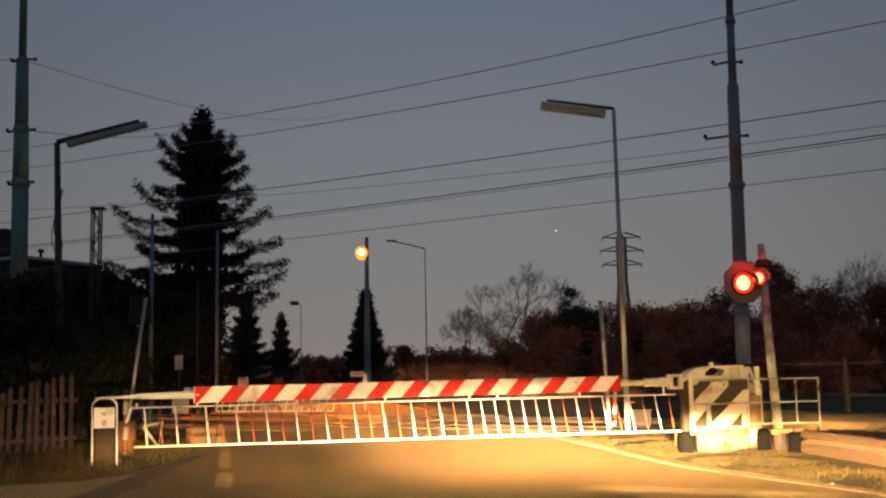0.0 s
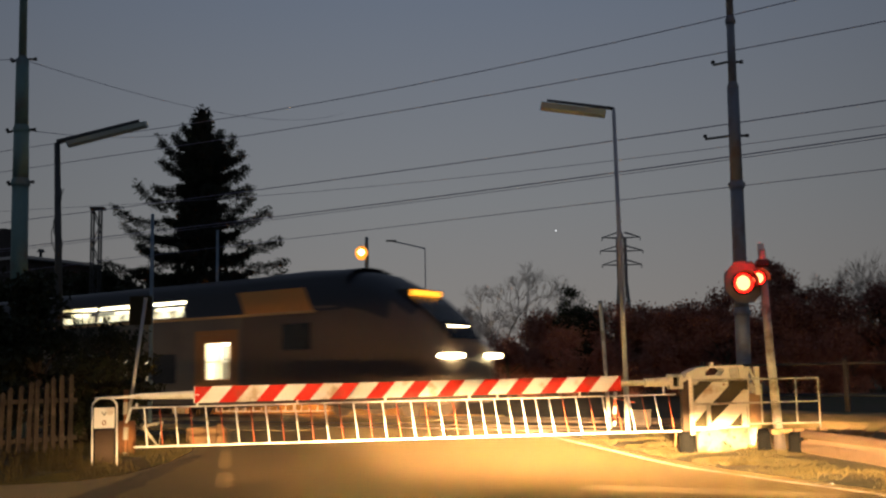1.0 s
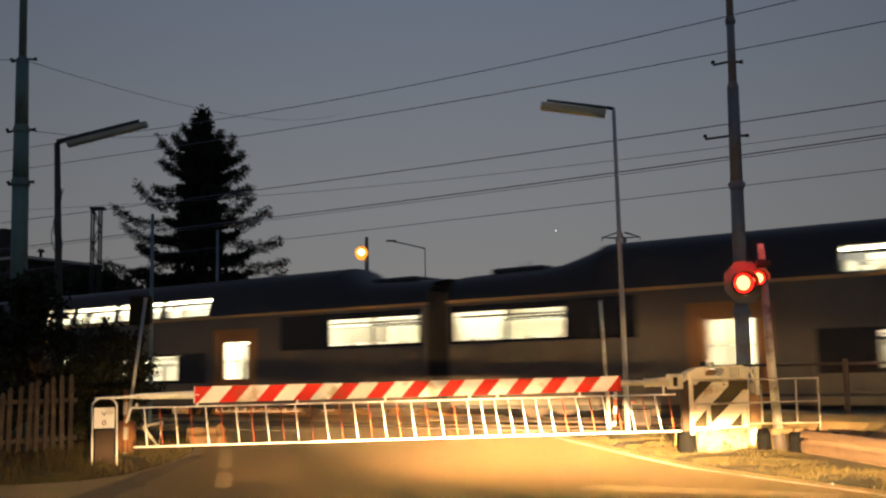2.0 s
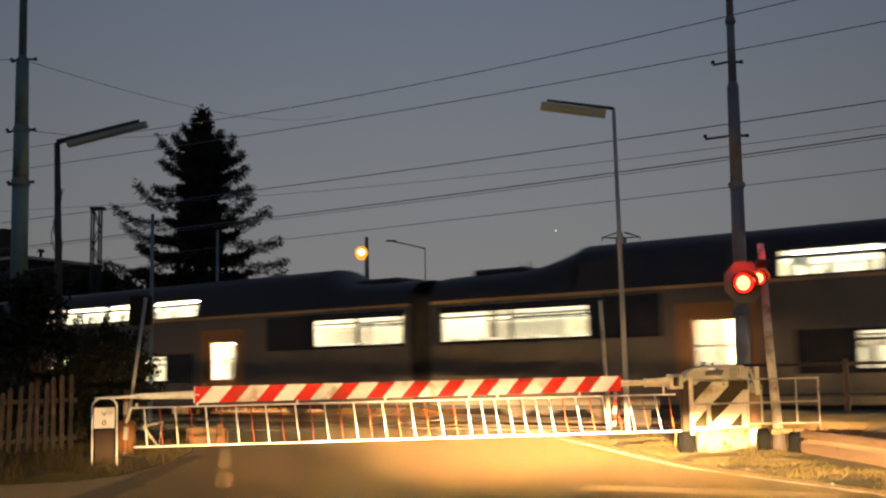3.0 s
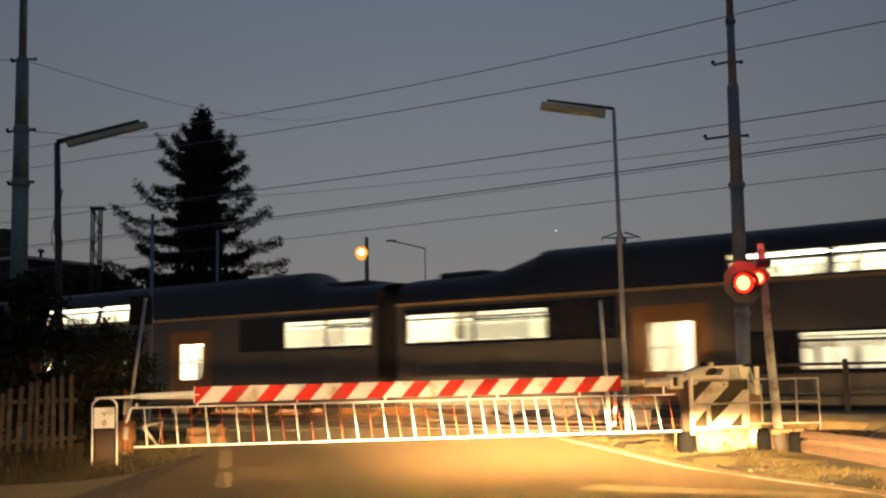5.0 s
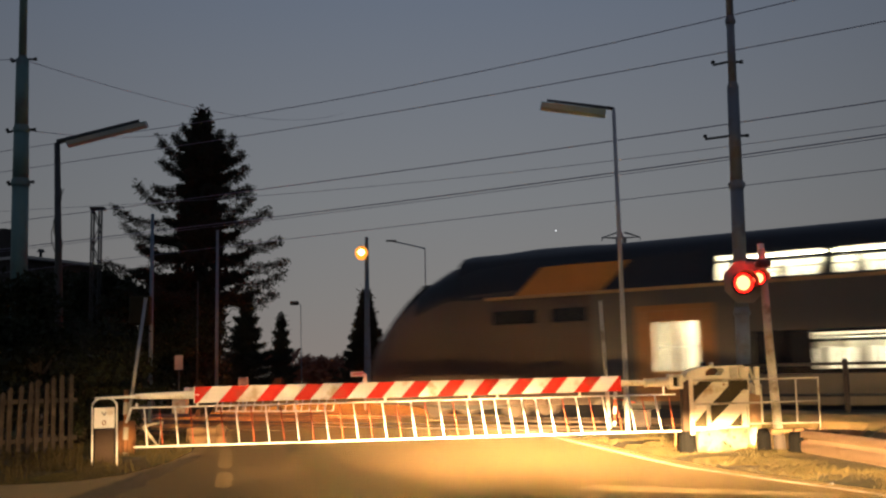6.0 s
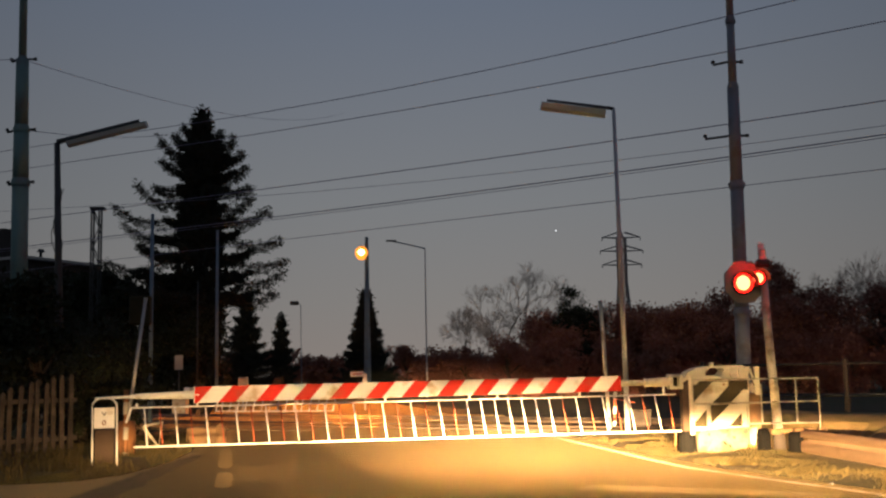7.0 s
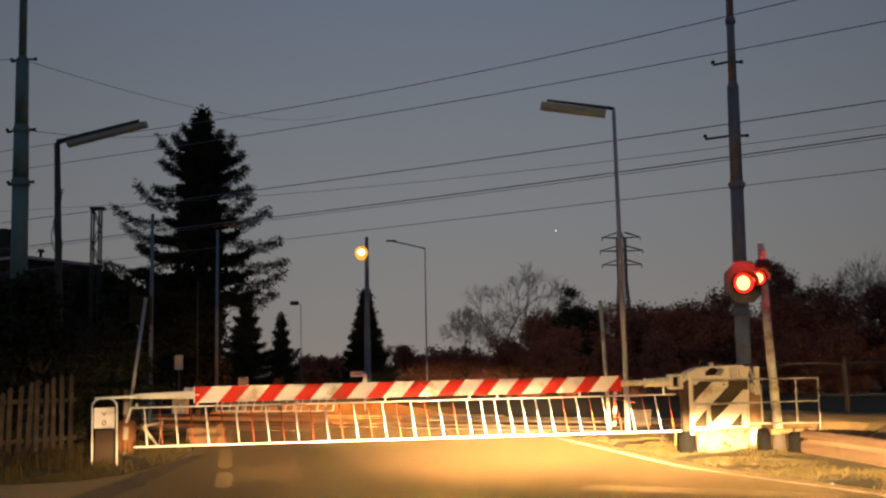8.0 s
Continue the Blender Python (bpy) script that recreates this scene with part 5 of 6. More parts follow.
def grass():
    rng = random.Random(12)
    verts, faces = [], []

    def blade(x, y, h, z):
        a = rng.uniform(0, 6.28)
        w, lx, ly = 0.007, rng.uniform(-0.4, 0.4) * h, rng.uniform(-0.4, 0.4) * h
        i = len(verts)
        verts.extend([(x - w * math.cos(a), y - w * math.sin(a), z - 0.01), (x + w * math.cos(a), y + w * math.sin(a), z - 0.01),
                      (x + lx * 0.5 + w * 0.6, y + ly * 0.5, z + h * 0.6), (x + lx, y + ly, z + h)])
        faces.append((i, i + 1, i + 2, i + 3))
    for _ in range(30000):
        y = rng.uniform(8.8, 20)
        x = road_right(y) + 0.33 + abs(rng.gauss(0, 1)) * 1.3
        if noise.noise((x * 1.1, y * 1.1, 3)) > -0.15 + rng.uniform(-0.25, 0.25):
            blade(x, y, rng.uniform(0.008, 0.032) + (0.03 if rng.random() < 0.06 else 0), verge_right(x, y))
    for _ in range(20000):
        y = rng.uniform(12.9, 24)
        x = road_left(y) - 0.03 - abs(rng.gauss(0, 1)) * 1.7
        if noise.noise((x * 0.9, y * 0.9, 5)) > -0.3:
            blade(x, y, rng.uniform(0.01, 0.08) + (0.10 if rng.random() < 0.1 else 0), verge_left(x, y))
    ob = from_lists("verge_grass", verts, faces, GRASS)
    tagged(ob, "short dry winter grass on the road verges", "grass", kind="stuff")
    verts, faces = [], []
    for x, y, s in ((4.82, 14.1, 0.07), (4.0, 11.35, 0.03), (4.36, 11.2, 0.03), (4.42, 13.0, 0.02), (3.7, 14.9, 0.025)):
        c = Vector((x, y, 0.0))
        i = len(verts)
        verts += [tuple(c + Vector(d) * s) for d in ((1, 0, 0), (0, 1, 0), (-1, 0.2, 0), (0, -1, 0), (0.1, 0, 0.8))]
        faces += [(i, i + 1, i + 4), (i + 1, i + 2, i + 4), (i + 2, i + 3, i + 4), (i + 3, i, i + 4)]
    ob = from_lists("verge_stones", verts, faces, CONCRETE)
    tagged(ob, "small pale stones lying in the verge", "stones", kind="stuff")


grass()

# ---- the train: five double-deck cars; x runs back from the front coupling as negative ----
SIDE, SILL, GUTTER, SHOULDER, CROWN = 1.40, 0.42, 3.08, 3.80, 4.32


def wall_cells(bm, x0, x1, openings, at_z, z0, z1, thick=0.05, sign=-1):
    """One side wall with thickness; the openings (x0, x1, z0, z1) go through it. at_z gives the half width at a height."""
    xs = sorted({x0, x1, *[v for o in openings for v in o[:2] if x0 < v < x1]})
    zs = sorted({z0, z1, *[v for o in openings for v in o[2:] if z0 < v < z1]})
    grid = {}

    def corner(i, k, t):
        if (i, k, t) not in grid:
            grid[i, k, t] = bm.verts.new((xs[i], sign * (at_z(zs[k]) - (thick if t else 0)), zs[k]))
        return grid[i, k, t]

    def solid(i, k):
        if not (0 <= i < len(xs) - 1 and 0 <= k < len(zs) - 1):
            return False
        mx, mz = (xs[i] + xs[i + 1]) / 2, (zs[k] + zs[k + 1]) / 2
        return not any(o[0] < mx < o[1] and o[2] < mz < o[3] for o in openings)
    for i in range(len(xs) - 1):
        for k in range(len(zs) - 1):
            if not solid(i, k):
                continue
            for t in (0, 1):
                q = [corner(i, k, t), corner(i + 1, k, t), corner(i + 1, k + 1, t), corner(i, k + 1, t)]
                bm.faces.new(q if (t == 0) == (sign < 0) else q[::-1])
            for (di, dk), (a, b) in (((-1, 0), ((i, k), (i, k + 1))), ((1, 0), ((i + 1, k), (i + 1, k + 1))), ((0, -1), ((i, k), (i + 1, k))), ((0, 1), ((i, k + 1), (i + 1, k + 1)))):
                if not solid(i + di, k + dk):
                    bm.faces.new((corner(*a, 0), corner(*b, 0), corner(*b, 1), corner(*a, 1)))
    bmesh.ops.recalc_face_normals(bm, faces=bm.faces)


def upright(z):
    return SIDE


def sloped(z):
    return SIDE - 0.02 - (z - GUTTER) / (SHOULDER - GUTTER) * 0.20


def pane_box(name, x0, x1, z0, z1, at_z, sign, parent, material=None):
    bm = bmesh.new()
    wall_cells(bm, x0, x1, [], lambda z: at_z(z) - 0.015, z0, z1, 0.012, sign)
    ob = part(name, bm, material or PANE, parent)
    ob.visible_shadow = False
    return ob


def loft(bm, stations, profile):
    rows = []
    for x, args in stations:
        p = profile(*args)
        row = [(x, -a, b) for a, b in p] + [(x, a, b) for a, b in p[-2::-1]]
        rows.append([bm.verts.new(v) for v in row])
    for a, b in zip(rows, rows[1:]):
        for k in range(len(a) - 1):
            bm.faces.new((a[k], a[k + 1], b[k + 1], b[k]))
    return rows


def seats(name, x0, x1, floor, parent, pitch=1.7):
    """Rows of facing seats."""
    bm = bmesh.new()
    x = x0 + 0.25
    while x + 0.6 < x1:
        for y0, y1 in ((-1.22, -0.3), (0.3, 1.22)):
            box(bm, x, x + 0.45, y0, y1, floor + 0.38, floor + 0.48)
            box(bm, x, x + 0.1, y0, y1, floor + 0.45, floor + (0.92 if floor > 2 else 1.08))
        x += pitch / 2
    part(name, bm, SEAT, parent)


def car(name, length, front, rear, doors, upper, lower, ends, label, orange=None, tip=0.0):
    """One car. front, rear: 'cab' or 'end'. doors: centres; upper, lower, ends: windows as (from, to) behind the front."""
    c = thing(name, pose(0, 0, 0), label, "train car", "train cars")
    f0 = 7.6 + tip if front == "cab" else 0.35
    r0 = length - 7.6 if rear == "cab" else length - 0.35
    hi0 = 3.6 + tip if front == "cab" else 3.75
    hi1 = length - (3.6 if rear == "cab" else 4.6)
    for sign in (-1, 1):
        opens = [(-b, -a, 1.17, 1.93) for a, b in lower] + [(-b, -a, 2.05, 2.78) for a, b in ends] + [(-d - 0.78, -d + 0.78, 0.5, 2.55) for d in doors]
        bm = bmesh.new()
        wall_cells(bm, -r0, -f0, opens, upright, SILL, GUTTER, 0.05, sign)
        part("side_wall", bm, TRAIN_GREY, c)
        # glossy dark bands round the windows
        bands = [(lower[0][0] - 1.3, lower[-1][1] + 1.3, 1.07, 2.0)]
        if front == "end":
            bands.append((ends[0][0] - 0.1, ends[1][1] + 1.9, 1.97, 2.96))
        if rear == "end":
            bands.append((ends[-2][0] - 1.9, ends[-1][1] + 0.1, 1.97, 2.96))
        for a, b, z0, z1 in bands:
            bm = bmesh.new()
            wall_cells(bm, -b, -a, opens, lambda z: SIDE + 0.006, z0, z1, 0.006, sign)
            part("window_band", bm, TRAIN_BAND, c)
        bm = bmesh.new()
        uo = [(-b, -a, 3.16, 3.72) for a, b in upper]
        wall_cells(bm, -hi1, -hi0, uo, sloped, GUTTER, SHOULDER, 0.05, sign)
        part("upper_wall", bm, TRAIN_NAVY, c)
        bm = bmesh.new()
        box(bm, -r0 - (3.0 if rear == "cab" else 0), -f0 + (3.0 if front == "cab" else 0), sign * SIDE if sign > 0 else -SIDE - 0.03, SIDE + 0.03 if sign > 0 else -SIDE, GUTTER - 0.045, GUTTER + 0.03)
        part("gutter", bm, TRAIN_GUTTER, c)
        for a, b in lower:
            pane_box("window", -b, -a, 1.17, 1.93, upright, sign, c)
        for a, b in ends:
            pane_box("window", -b, -a, 2.05, 2.78, upright, sign, c)
        for a, b in upper:
            pane_box("window", -b, -a, 3.16, 3.72, sloped, sign, c)
        # tilting top lights: a dark bar across some panes
        for z, at_z, group in ((1.73, upright, lower[-1:]), (2.56, upright, ends[::2]), (3.55, sloped, upper[-2:])):
            for a, b in group:
                bm = bmesh.new()
                wall_cells(bm, -b, -a, [], lambda q: at_z(q) - 0.008, z, z + 0.055, 0.012, sign)
                part("transom", bm, TRAIN_BAND, c)
        if sign > 0:
            # panels added behind the far windows, so the lit windows look bright
            for z0, z1, group, at_z in ((1.15, 1.95, lower, upright), (2.03, 2.80, ends, upright), (3.13, 3.75, upper, sloped)):
                for a, b in group:
                    bm = bmesh.new()
                    wall_cells(bm, -b - 0.04, -a + 0.04, [], lambda z: at_z(z) - 0.062, z0, z1, 0.006, sign)
                    part("window_backing", bm, (LINING, SEAT, LINING, BACKING_GREY)[int(a * 7.3) % 4], c)
        for d in doors:
            bm = bmesh.new()
            wall_cells(bm, -d - 0.95, -d + 0.95, [(-d - 0.78, -d + 0.78, 0.4, 2.55)], lambda z: SIDE + 0.007, 0.5, 2.68, 0.007, sign)
            part("door_frame", bm, TRAIN_DOOR, c)
            for lo, hi, wa, wb in ((-0.775, -0.003, -0.52, -0.025), (0.003, 0.775, 0.025, 0.52)):
                bm = bmesh.new()
                wall_cells(bm, -d + lo, -d + hi, [(-d + wa, -d + wb, 1.18, 2.29)], lambda z: SIDE - 0.03, 0.5, 2.55, 0.04, sign)
                leaf = part("door", bm, TRAIN_DOOR, c, "dull orange sliding door leaf")
                bm = bmesh.new()
                # far-side panel has no window opening: added as bright backing too
                wall_cells(bm, -d + lo, -d + hi, [(-d + wa, -d + wb, 1.18, 2.29)] if sign < 0 else [], lambda z: SIDE - 0.076, 0.55, 2.55, 0.006, sign)
                part("inner_panel", bm, LINING, leaf)
                bm = bmesh.new()
                wall_cells(bm, -d + wa, -d + wb, [], lambda z: SIDE - 0.055, 1.70, 1.735, 0.012, sign)
                part("window_bar", bm, SEAT, leaf)
                pane_box("door_window", -d + wa, -d + wb, 1.18, 2.29, lambda z: SIDE - 0.035, sign, leaf)
        if orange:
            a, b, slant = orange
            bm = bmesh.new()
            vs = []
            for z, s0, s1 in ((GUTTER + 0.03, 0.0, 0.0), (SHOULDER, slant, slant)):
                vs.append([bm.verts.new((x, sign * (max(sloped(z), 1.358 - 0.248 * (z - 3.21)) + 0.012 + t), z)) for t in (0.002, 0.008) for x in (-a - s0, -b - s1)])
            lo, hi = vs
            bm.faces.new((lo[2], lo[3], hi[3], hi[2]))
            bm.faces.new((lo[0], lo[2], hi[2], hi[0]))
            bm.faces.new((lo[1], hi[1], hi[3], lo[3]))
            bm.faces.new((hi[0], hi[2], hi[3], hi[1]))
            bm.faces.new((lo[0], lo[1], lo[3], lo[2]))
            part("orange_panel", bm, TRAIN_ORANGE, c, "orange painted slanted panel")
    # roof: high over the two decks, low over the plain ends
    high = lambda top=CROWN: [(sloped(SHOULDER), SHOULDER), (1.10, SHOULDER + (top - SHOULDER) * 0.45), (0.85, SHOULDER + (top - SHOULDER) * 0.8), (0.4, top), (0, top + 0.02)]
    bm = bmesh.new()
    loft(bm, [(-hi0, ()), (-hi1, ())], high)
    part("roof", bm, TRAIN_NAVY, c, smooth=True)
    for which, x0, sgn in ((front, 0.35, 1), (rear, length - 0.35, -1)):
        if which != "end":
            continue
        bm = bmesh.new()
        cut = (2.2, 2.6, 3.1, 3.4) if sgn > 0 else (2.6, 3.2, 3.9, 4.25)
        st = [(-x0, (3.80,))] + [(-(x0 + sgn * d), (h,)) for d, h in zip(cut, (3.86, 3.95, 4.18, CROWN))]
        loft(bm, st, lambda top: [(SIDE - 0.02, GUTTER), (SIDE - 0.06, GUTTER + (top - GUTTER) * 0.35), (SIDE - 0.22, GUTTER + (top - GUTTER) * 0.65), (0.95, GUTTER + (top - GUTTER) * 0.86), (0.4, top), (0, top + 0.01)])
        part("end_roof", bm, TRAIN_NAVY, c, smooth=True)
        bm = bmesh.new()
        box(bm, -x0 - 0.03, -x0 + 0.03, -SIDE + 0.02, -0.5, SILL, 3.4)
        box(bm, -x0 - 0.03, -x0 + 0.03, 0.5, SIDE - 0.02, SILL, 3.4)
        box(bm, -x0 - 0.03, -x0 + 0.03, -0.5, 0.5, 2.9, 3.4)
        part("end_wall", bm, UNDERFRAME, c)
        bm = bmesh.new()
        for k in range(4):
            xx = -x0 + sgn * (0.02 + 0.09 * k)
            box(bm, min(xx, xx + sgn * 0.06), max(xx, xx + sgn * 0.06), -1.15 - 0.05 * (k % 2), 1.15 + 0.05 * (k % 2), 0.9, 3.3)
        part("gangway", bm, UNDERFRAME, c, "dark rubber gangway bellows")
        bm = bmesh.new()
        a, b = sorted((-x0 - sgn * 0.9, -x0 - sgn * 2.5))
        box(bm, a, b, -0.7, 0.7, 3.72, 3.93, 0.06)
        part("roof_unit", bm, TRAIN_NAVY, c)
    # decks, ceilings with light strips, seats
    inside = doors[0] + 0.9, doors[-1] - 0.9
    bm = bmesh.new()
    box(bm, -inside[1], -inside[0], -1.33, 1.33, 2.42, 2.50)
    box(bm, -inside[1], -inside[0], -1.33, 1.33, 0.45, 0.55)
    box(bm, -r0, -inside[1], -1.33, 1.33, 0.95, 1.05) if rear == "end" else None
    box(bm, -inside[0], -f0, -1.33, 1.33, 0.95, 1.05) if front == "end" else None
    part("deck_floor", bm, FLOOR_VINYL, c)
    bm = bmesh.new()
    box(bm, -hi1 + 0.3, -hi0 - 0.3, -1.0, 1.0, 3.86, 3.9)
    box(bm, -inside[1], -inside[0], -1.33, 1.33, 2.36, 2.42)
    for x in (inside[0], inside[1]):
        for y0, y1, z1 in ((-1.33, -1.12, 3.05), (-1.12, -0.4, 3.85), (0.4, 1.12, 3.85), (1.12, 1.33, 3.05)):
            box(bm, -x - 0.03, -x + 0.03, y0, y1, 0.55, z1)
    if rear == "end":
        box(bm, -r0, -inside[1] - 0.1, -1.3, 1.3, 3.12, 3.16)
    if front == "end":
        box(bm, -inside[0] + 0.1, -f0, -1.3, 1.3, 3.12, 3.16)
    else:
        box(bm, -f0 - 0.4, -f0 - 0.34, -1.33, 1.33, 0.5, 3.05)
    if rear == "end":
        box(bm, -r0 + 0.05, -r0 + 0.08, -1.32, 1.32, 1.05, 3.1)
    if front == "end":
        box(bm, -f0 - 0.08, -f0 - 0.05, -1.32, 1.32, 1.05, 3.1)
    if rear == "cab":
        box(bm, -r0 + 0.34, -r0 + 0.4, -1.33, 1.33, 0.5, 3.05)
    part("lining", bm, LINING, c)
    bm = bmesh.new()
    for y in (-0.75, 0.75):
        box(bm, -inside[1] + 0.2, -inside[0] - 0.2, y - 0.16, y + 0.16, 3.83, 3.855)
        box(bm, -inside[1] + 0.2, -inside[0] - 0.2, y - 0.16, y + 0.16, 2.33, 2.355)
        for d in doors:
            box(bm, -d - 0.85, -d + 0.85, y - 0.36, y + 0.36, 2.9, 2.925)
        if rear == "end":
            box(bm, -r0 + 0.3, -inside[1] - 1.0, y - 0.16, y + 0.16, 3.09, 3.115)
        if front == "end":
            box(bm, -inside[0] + 1.0, -f0 - 0.3, y - 0.16, y + 0.16, 3.09, 3.115)
    part("ceiling_lights", bm, TUBE_LIGHT, c, "glowing ceiling light strips")
    # luggage racks over the seats
    racks = [(-inside[1] + 0.3, -inside[0] - 0.3, 3.56), (-inside[1] + 1.0, -inside[0] - 1.0, 1.84)]
    racks += [(-r0 + 0.2, -doors[-1] - 1.4, 2.66)] if rear == "end" else []
    racks += [(-doors[0] + 1.4, -f0 - 0.2, 2.66)] if front == "end" else []
    for xa, xb, z in racks:
        for ya, yb in ((-1.24 if z < 3 else -1.08, -0.92), (0.92, 1.24 if z < 3 else 1.08)):
            bm = bmesh.new()
            box(bm, xa, xb, ya, yb, z, z + 0.035)
            part("luggage_rack", bm, UNDERFRAME, c)
    seats("seats", -inside[1] + 0.4, -inside[0] - 0.4, 2.5, c)
    seats("seats", -inside[1] + 1.2, -inside[0] - 1.2, 0.55, c)
    if rear == "end":
        seats("seats", -r0 + 0.3, -doors[-1] - 1.6, 1.05, c)
    if front == "end":
        seats("seats", -doors[0] + 1.6, -f0 - 0.3, 1.05, c)
    # underframe and bogies
    bm = bmesh.new()
    box(bm, -r0 + 0.2, -f0 - 0.2, -1.3, 1.3, 0.32, 0.46)
    part("underframe", bm, UNDERFRAME, c)
    for d in (3.8, length - 3.8):
        bm = bmesh.new()
        for y in (-1.02, 1.02):
            prism(bm, [(-d - 1.7, 0.42), (-d - 1.6, 0.62), (-d - 0.5, 0.5), (-d + 0.5, 0.5), (-d + 1.6, 0.62), (-d + 1.7, 0.42), (-d + 0.6, 0.28), (-d - 0.6, 0.28)], y - 0.06, y + 0.06)
        box(bm, -d - 0.3, -d + 0.3, -1.0, 1.0, 0.3, 0.46)
        bogie = part("bogie", bm, UNDERFRAME, c)
        for wx in (-d - 1.25, -d + 1.25):
            for y in (-0.76, 0.76):
                part("wheel", made(tube, [(wx, y - 0.06, 0.52), (wx, y + 0.06, 0.52)], 0.46, 18), RAIL, bogie)
    for which, sgn, x0 in ((front, 1, -tip), (rear, -1, 0.38 - length)):
        if which == "cab":
            cab(c, sgn, x0, front == "cab")
    return c


def cab(c, sgn, x0, lit):
    """The streamlined driving end: sgn 1 looks ahead, -1 behind."""
    # distance from the tip, half width, bottom, top
    st = [(0.0, 0.75, 0.55, 1.35), (0.10, 1.0, 0.45, 1.75), (0.32, 1.15, 0.40, 2.15), (0.75, 1.27, 0.40, 2.65), (1.3, 1.35, 0.40, 3.12),
          (2.0, 1.38, 0.40, 3.63), (2.9, 1.39, 0.40, 4.05), (4.0, 1.4, 0.40, 4.30), (5.6, 1.4, 0.42, 4.37), (7.0, 1.4, 0.42, 4.35), (7.62, 1.4, 0.42, CROWN)]

    def prof(half, low, top):
        h = top - low
        return [(half * 0.9, low), (half, low + h * 0.14), (half, low + h * 0.55), (half * 0.97, low + h * 0.72), (half * 0.86, low + h * 0.88), (half * 0.58, low + h * 0.97), (half * 0.3, top), (0, top + 0.01)]
    bm = bmesh.new()
    squeeze = 1.0 if sgn > 0 else 0.95
    rows = loft(bm, [(x0 - sgn * d * squeeze, (h, lo, t)) for d, h, lo, t in st], prof)
    bm.faces.new(rows[0] if sgn > 0 else rows[0][::-1])
    for f in bm.faces:
        z = f.calc_center_median().z
        f.material_index = 1 if z > 3.05 else 0
    bmesh.ops.recalc_face_normals(bm, faces=bm.faces)
    part("cab_shell", bm, [TRAIN_CAB, TRAIN_NAVY], c, "streamlined grey and navy cab", True)
    # windscreen laid over the slope
    bm = bmesh.new()
    prev = None
    for d, half, lo, t in st[2:6]:
        row = [bm.verts.new((x0 - sgn * (d * squeeze - 0.02), y * half * 0.62, t + 0.02 - 0.03 * y * y)) for y in (-1, -0.5, 0, 0.5, 1)]
        if prev:
            for k in range(4):
                bm.faces.new((prev[k], prev[k + 1], row[k + 1], row[k]))
        prev = row
    bmesh.ops.solidify(bm, geom=list(bm.faces), thickness=0.02)
    part("windscreen", bm, DARK_PANE, c, "dark raked windscreen")
    for y in (-1, 1):
        for near, far, z0 in (((4.8, 5.9, 2.0),) if sgn > 0 else ((4.45, 5.73, 2.41), (6.15, 7.1, 2.41))):
            bm = bmesh.new()
            wall_cells(bm, *sorted((x0 - sgn * far, x0 - sgn * near)), [], lambda z: 1.412, z0, 2.75, 0.02, y)
            part("cab_window", bm, DARK_PANE, c)
    bm = bmesh.new()
    box(bm, *sorted((x0 - sgn * 0.1, x0 + sgn * 0.35)), -0.3, 0.3, 0.7, 1.1, 0.03)
    part("coupler_cover", bm, UNDERFRAME, c)
    out, wide, back, fore = (0.92, 0.23, 0.50, 0.06) if lit else (0.70, 0.17, 0.25, 0.02)
    for y in (-out, out):
        bm = bmesh.new()
        box(bm, *sorted((x0 - sgn * back, x0 + sgn * fore)), y - wide, y + wide, 1.62, 1.76, 0.04)
        cluster = part("headlight", bm, HEADLIGHT if lit else DARK_PANE, c, "lit white headlight" if lit else "dark lamp cluster with a red tail lamp")
        if not lit:
            bm = bmesh.new()
            bm.faces.new([bm.verts.new((x0 + sgn * 0.0215, y + a, z)) for a, z in ((-0.11, 1.665), (0.11, 1.665), (0.11, 1.715), (-0.11, 1.715))])
            part("tail_lamp", bm, TAIL_RED, cluster, "lit red tail lamp")
    if lit:
        bm = bmesh.new()
        box(bm, x0 - 0.82, x0 - 0.58, -0.40, 0.40, 2.45, 2.53, 0.01)
        part("upper_light", bm, HEADLIGHT, c, "lit white upper lamp")
        bm = bmesh.new()
        box(bm, x0 - 2.1, x0 - 1.62, -0.84, 0.76, 3.36, 3.58, 0.03)
        sign = part("destination_sign", bm, UNDERFRAME, c, "dark display with glowing orange characters")
        y = -0.78
        for w in (0.16, 0.10, 0.13, 0.05, 0.15, 0.12, 0.16, 0.08, 0.14, 0.13):
            part("character", made(box, x0 - 1.618, x0 - 1.61, y, y + w, 3.39, 3.55), LED_SIGN, sign)
            y += w + 0.022


def even(a, b, n, gap=0.09):
    w = (b - a + gap) / n
    return [(a + k * w, a + (k + 1) * w - gap) for k in range(n)]


CARS = []


def train():
    lead = car("lead_car", 28.2, "cab", "end", [9.6, 20.3], even(11.25, 17.85, 3, 0.22), even(12.75, 17.15, 2), even(24.4, 27.7, 2),
               "leading double-deck train car with lit windows and cab", (5.6, 8.35, 0.5), 0.9)
    mid = car("middle_car", 27.6, "end", "end", [7.6, 19.4], even(8.85, 18.0, 4, 0.22), even(10.2, 16.4, 3), even(0.6, 3.8, 2) + even(22.6, 26.9, 2),
              "double-deck train car with two rows of lit windows")
    tail = car("tail_car", 28.4, "end", "cab", [7.9, 18.7], even(10.2, 17.7, 3, 0.22), even(10.9, 15.6, 2), even(0.6, 3.8, 2),
               "trailing double-deck train car with cab at its end", (20.5, 22.9, -0.68))
    CARS.extend([(lead, 0.0), (mid, 28.2)])
    for d in (55.8, 83.4):
        CARS.append((copy_thing(mid, pose(0, 0, 0)), d))
    CARS.append((tail, 111.0))


train()


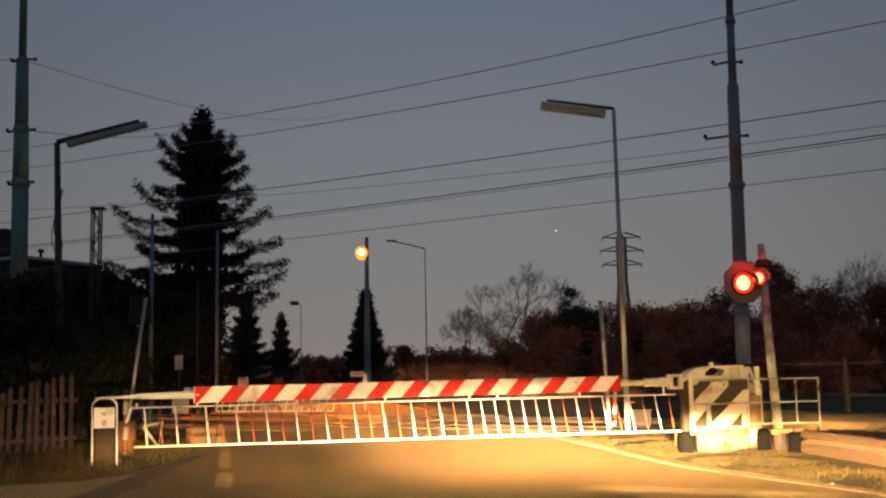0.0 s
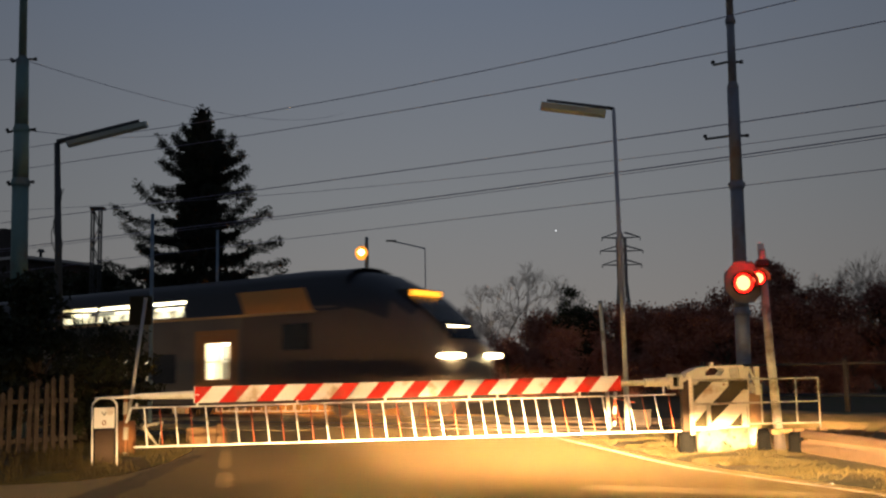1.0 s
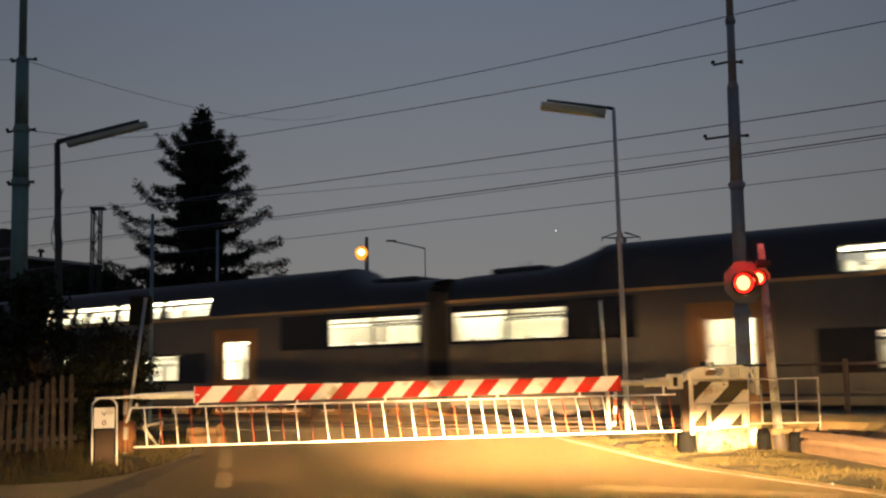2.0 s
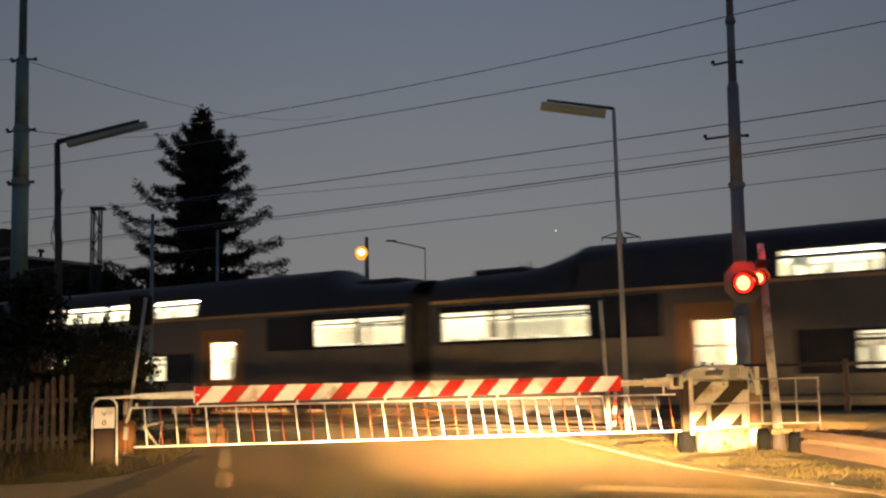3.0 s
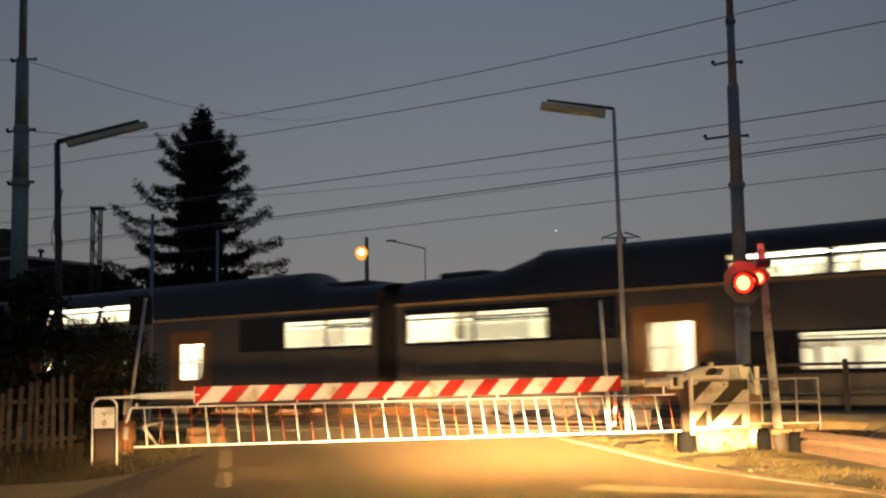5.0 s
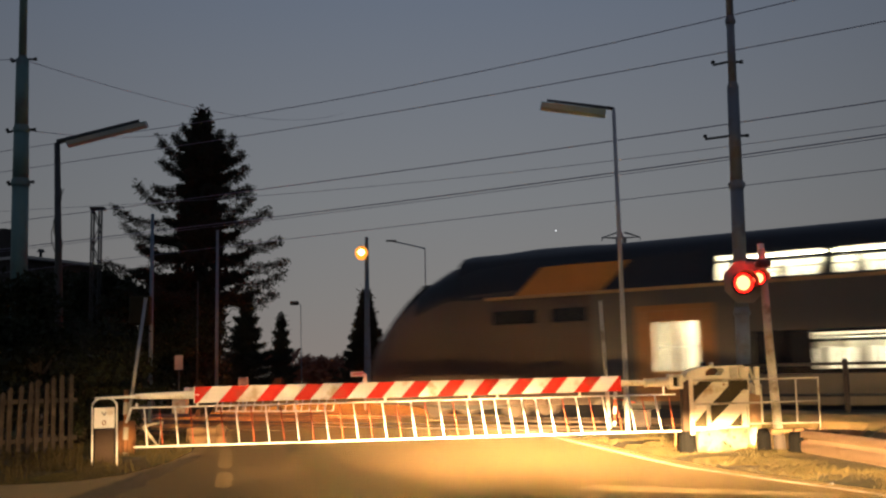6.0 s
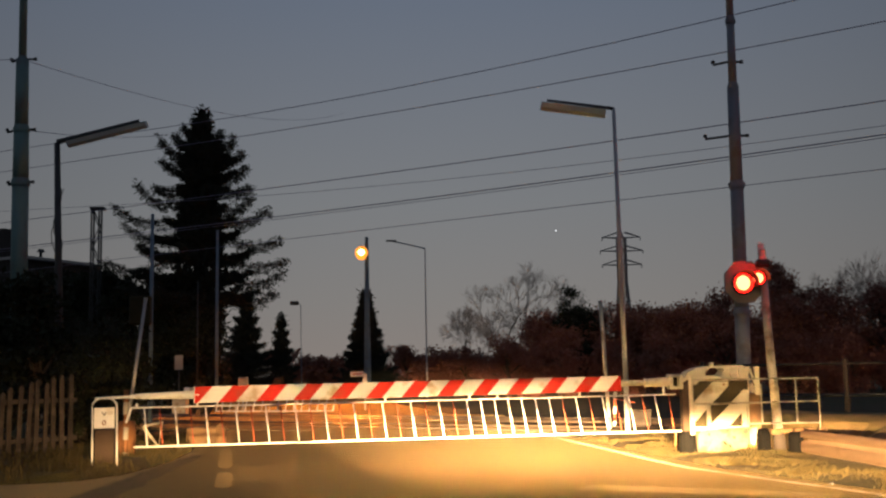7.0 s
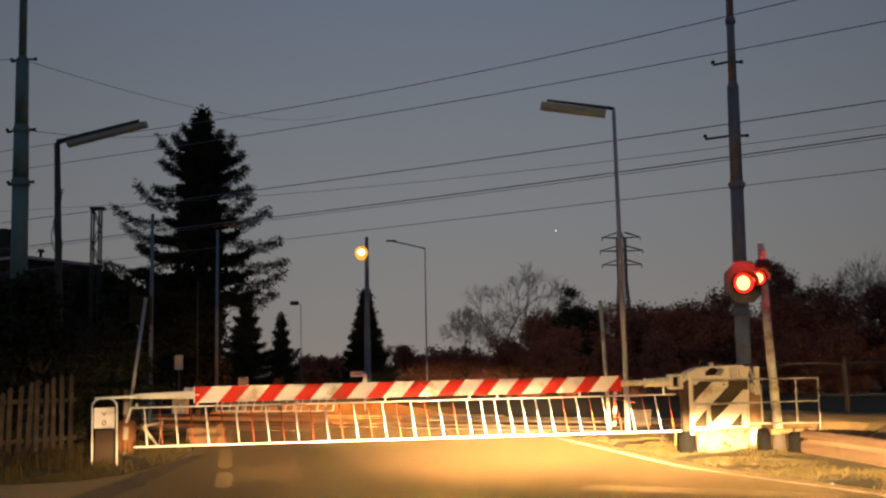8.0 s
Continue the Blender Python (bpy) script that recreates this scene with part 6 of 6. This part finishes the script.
def nose_at(t):
    """How far the front has come along the track; it hangs back a little while it comes into view."""
    return 0.95 + 27.03 * (t - 1.0) - 0.5 * smooth((0.9 - t) / 0.35)


def motions():
    """The train rolls through at a steady speed; every car follows the lead car."""
    times = [0.1 * k for k in range(11)] + [0.25 * k for k in range(5, 32)] + [7.9, 8.0]
    for ob, back in CARS:
        walk(ob, [(t, track_pose(nose_at(t) - back, 0.0, 0.03)) for t in times])


motions()
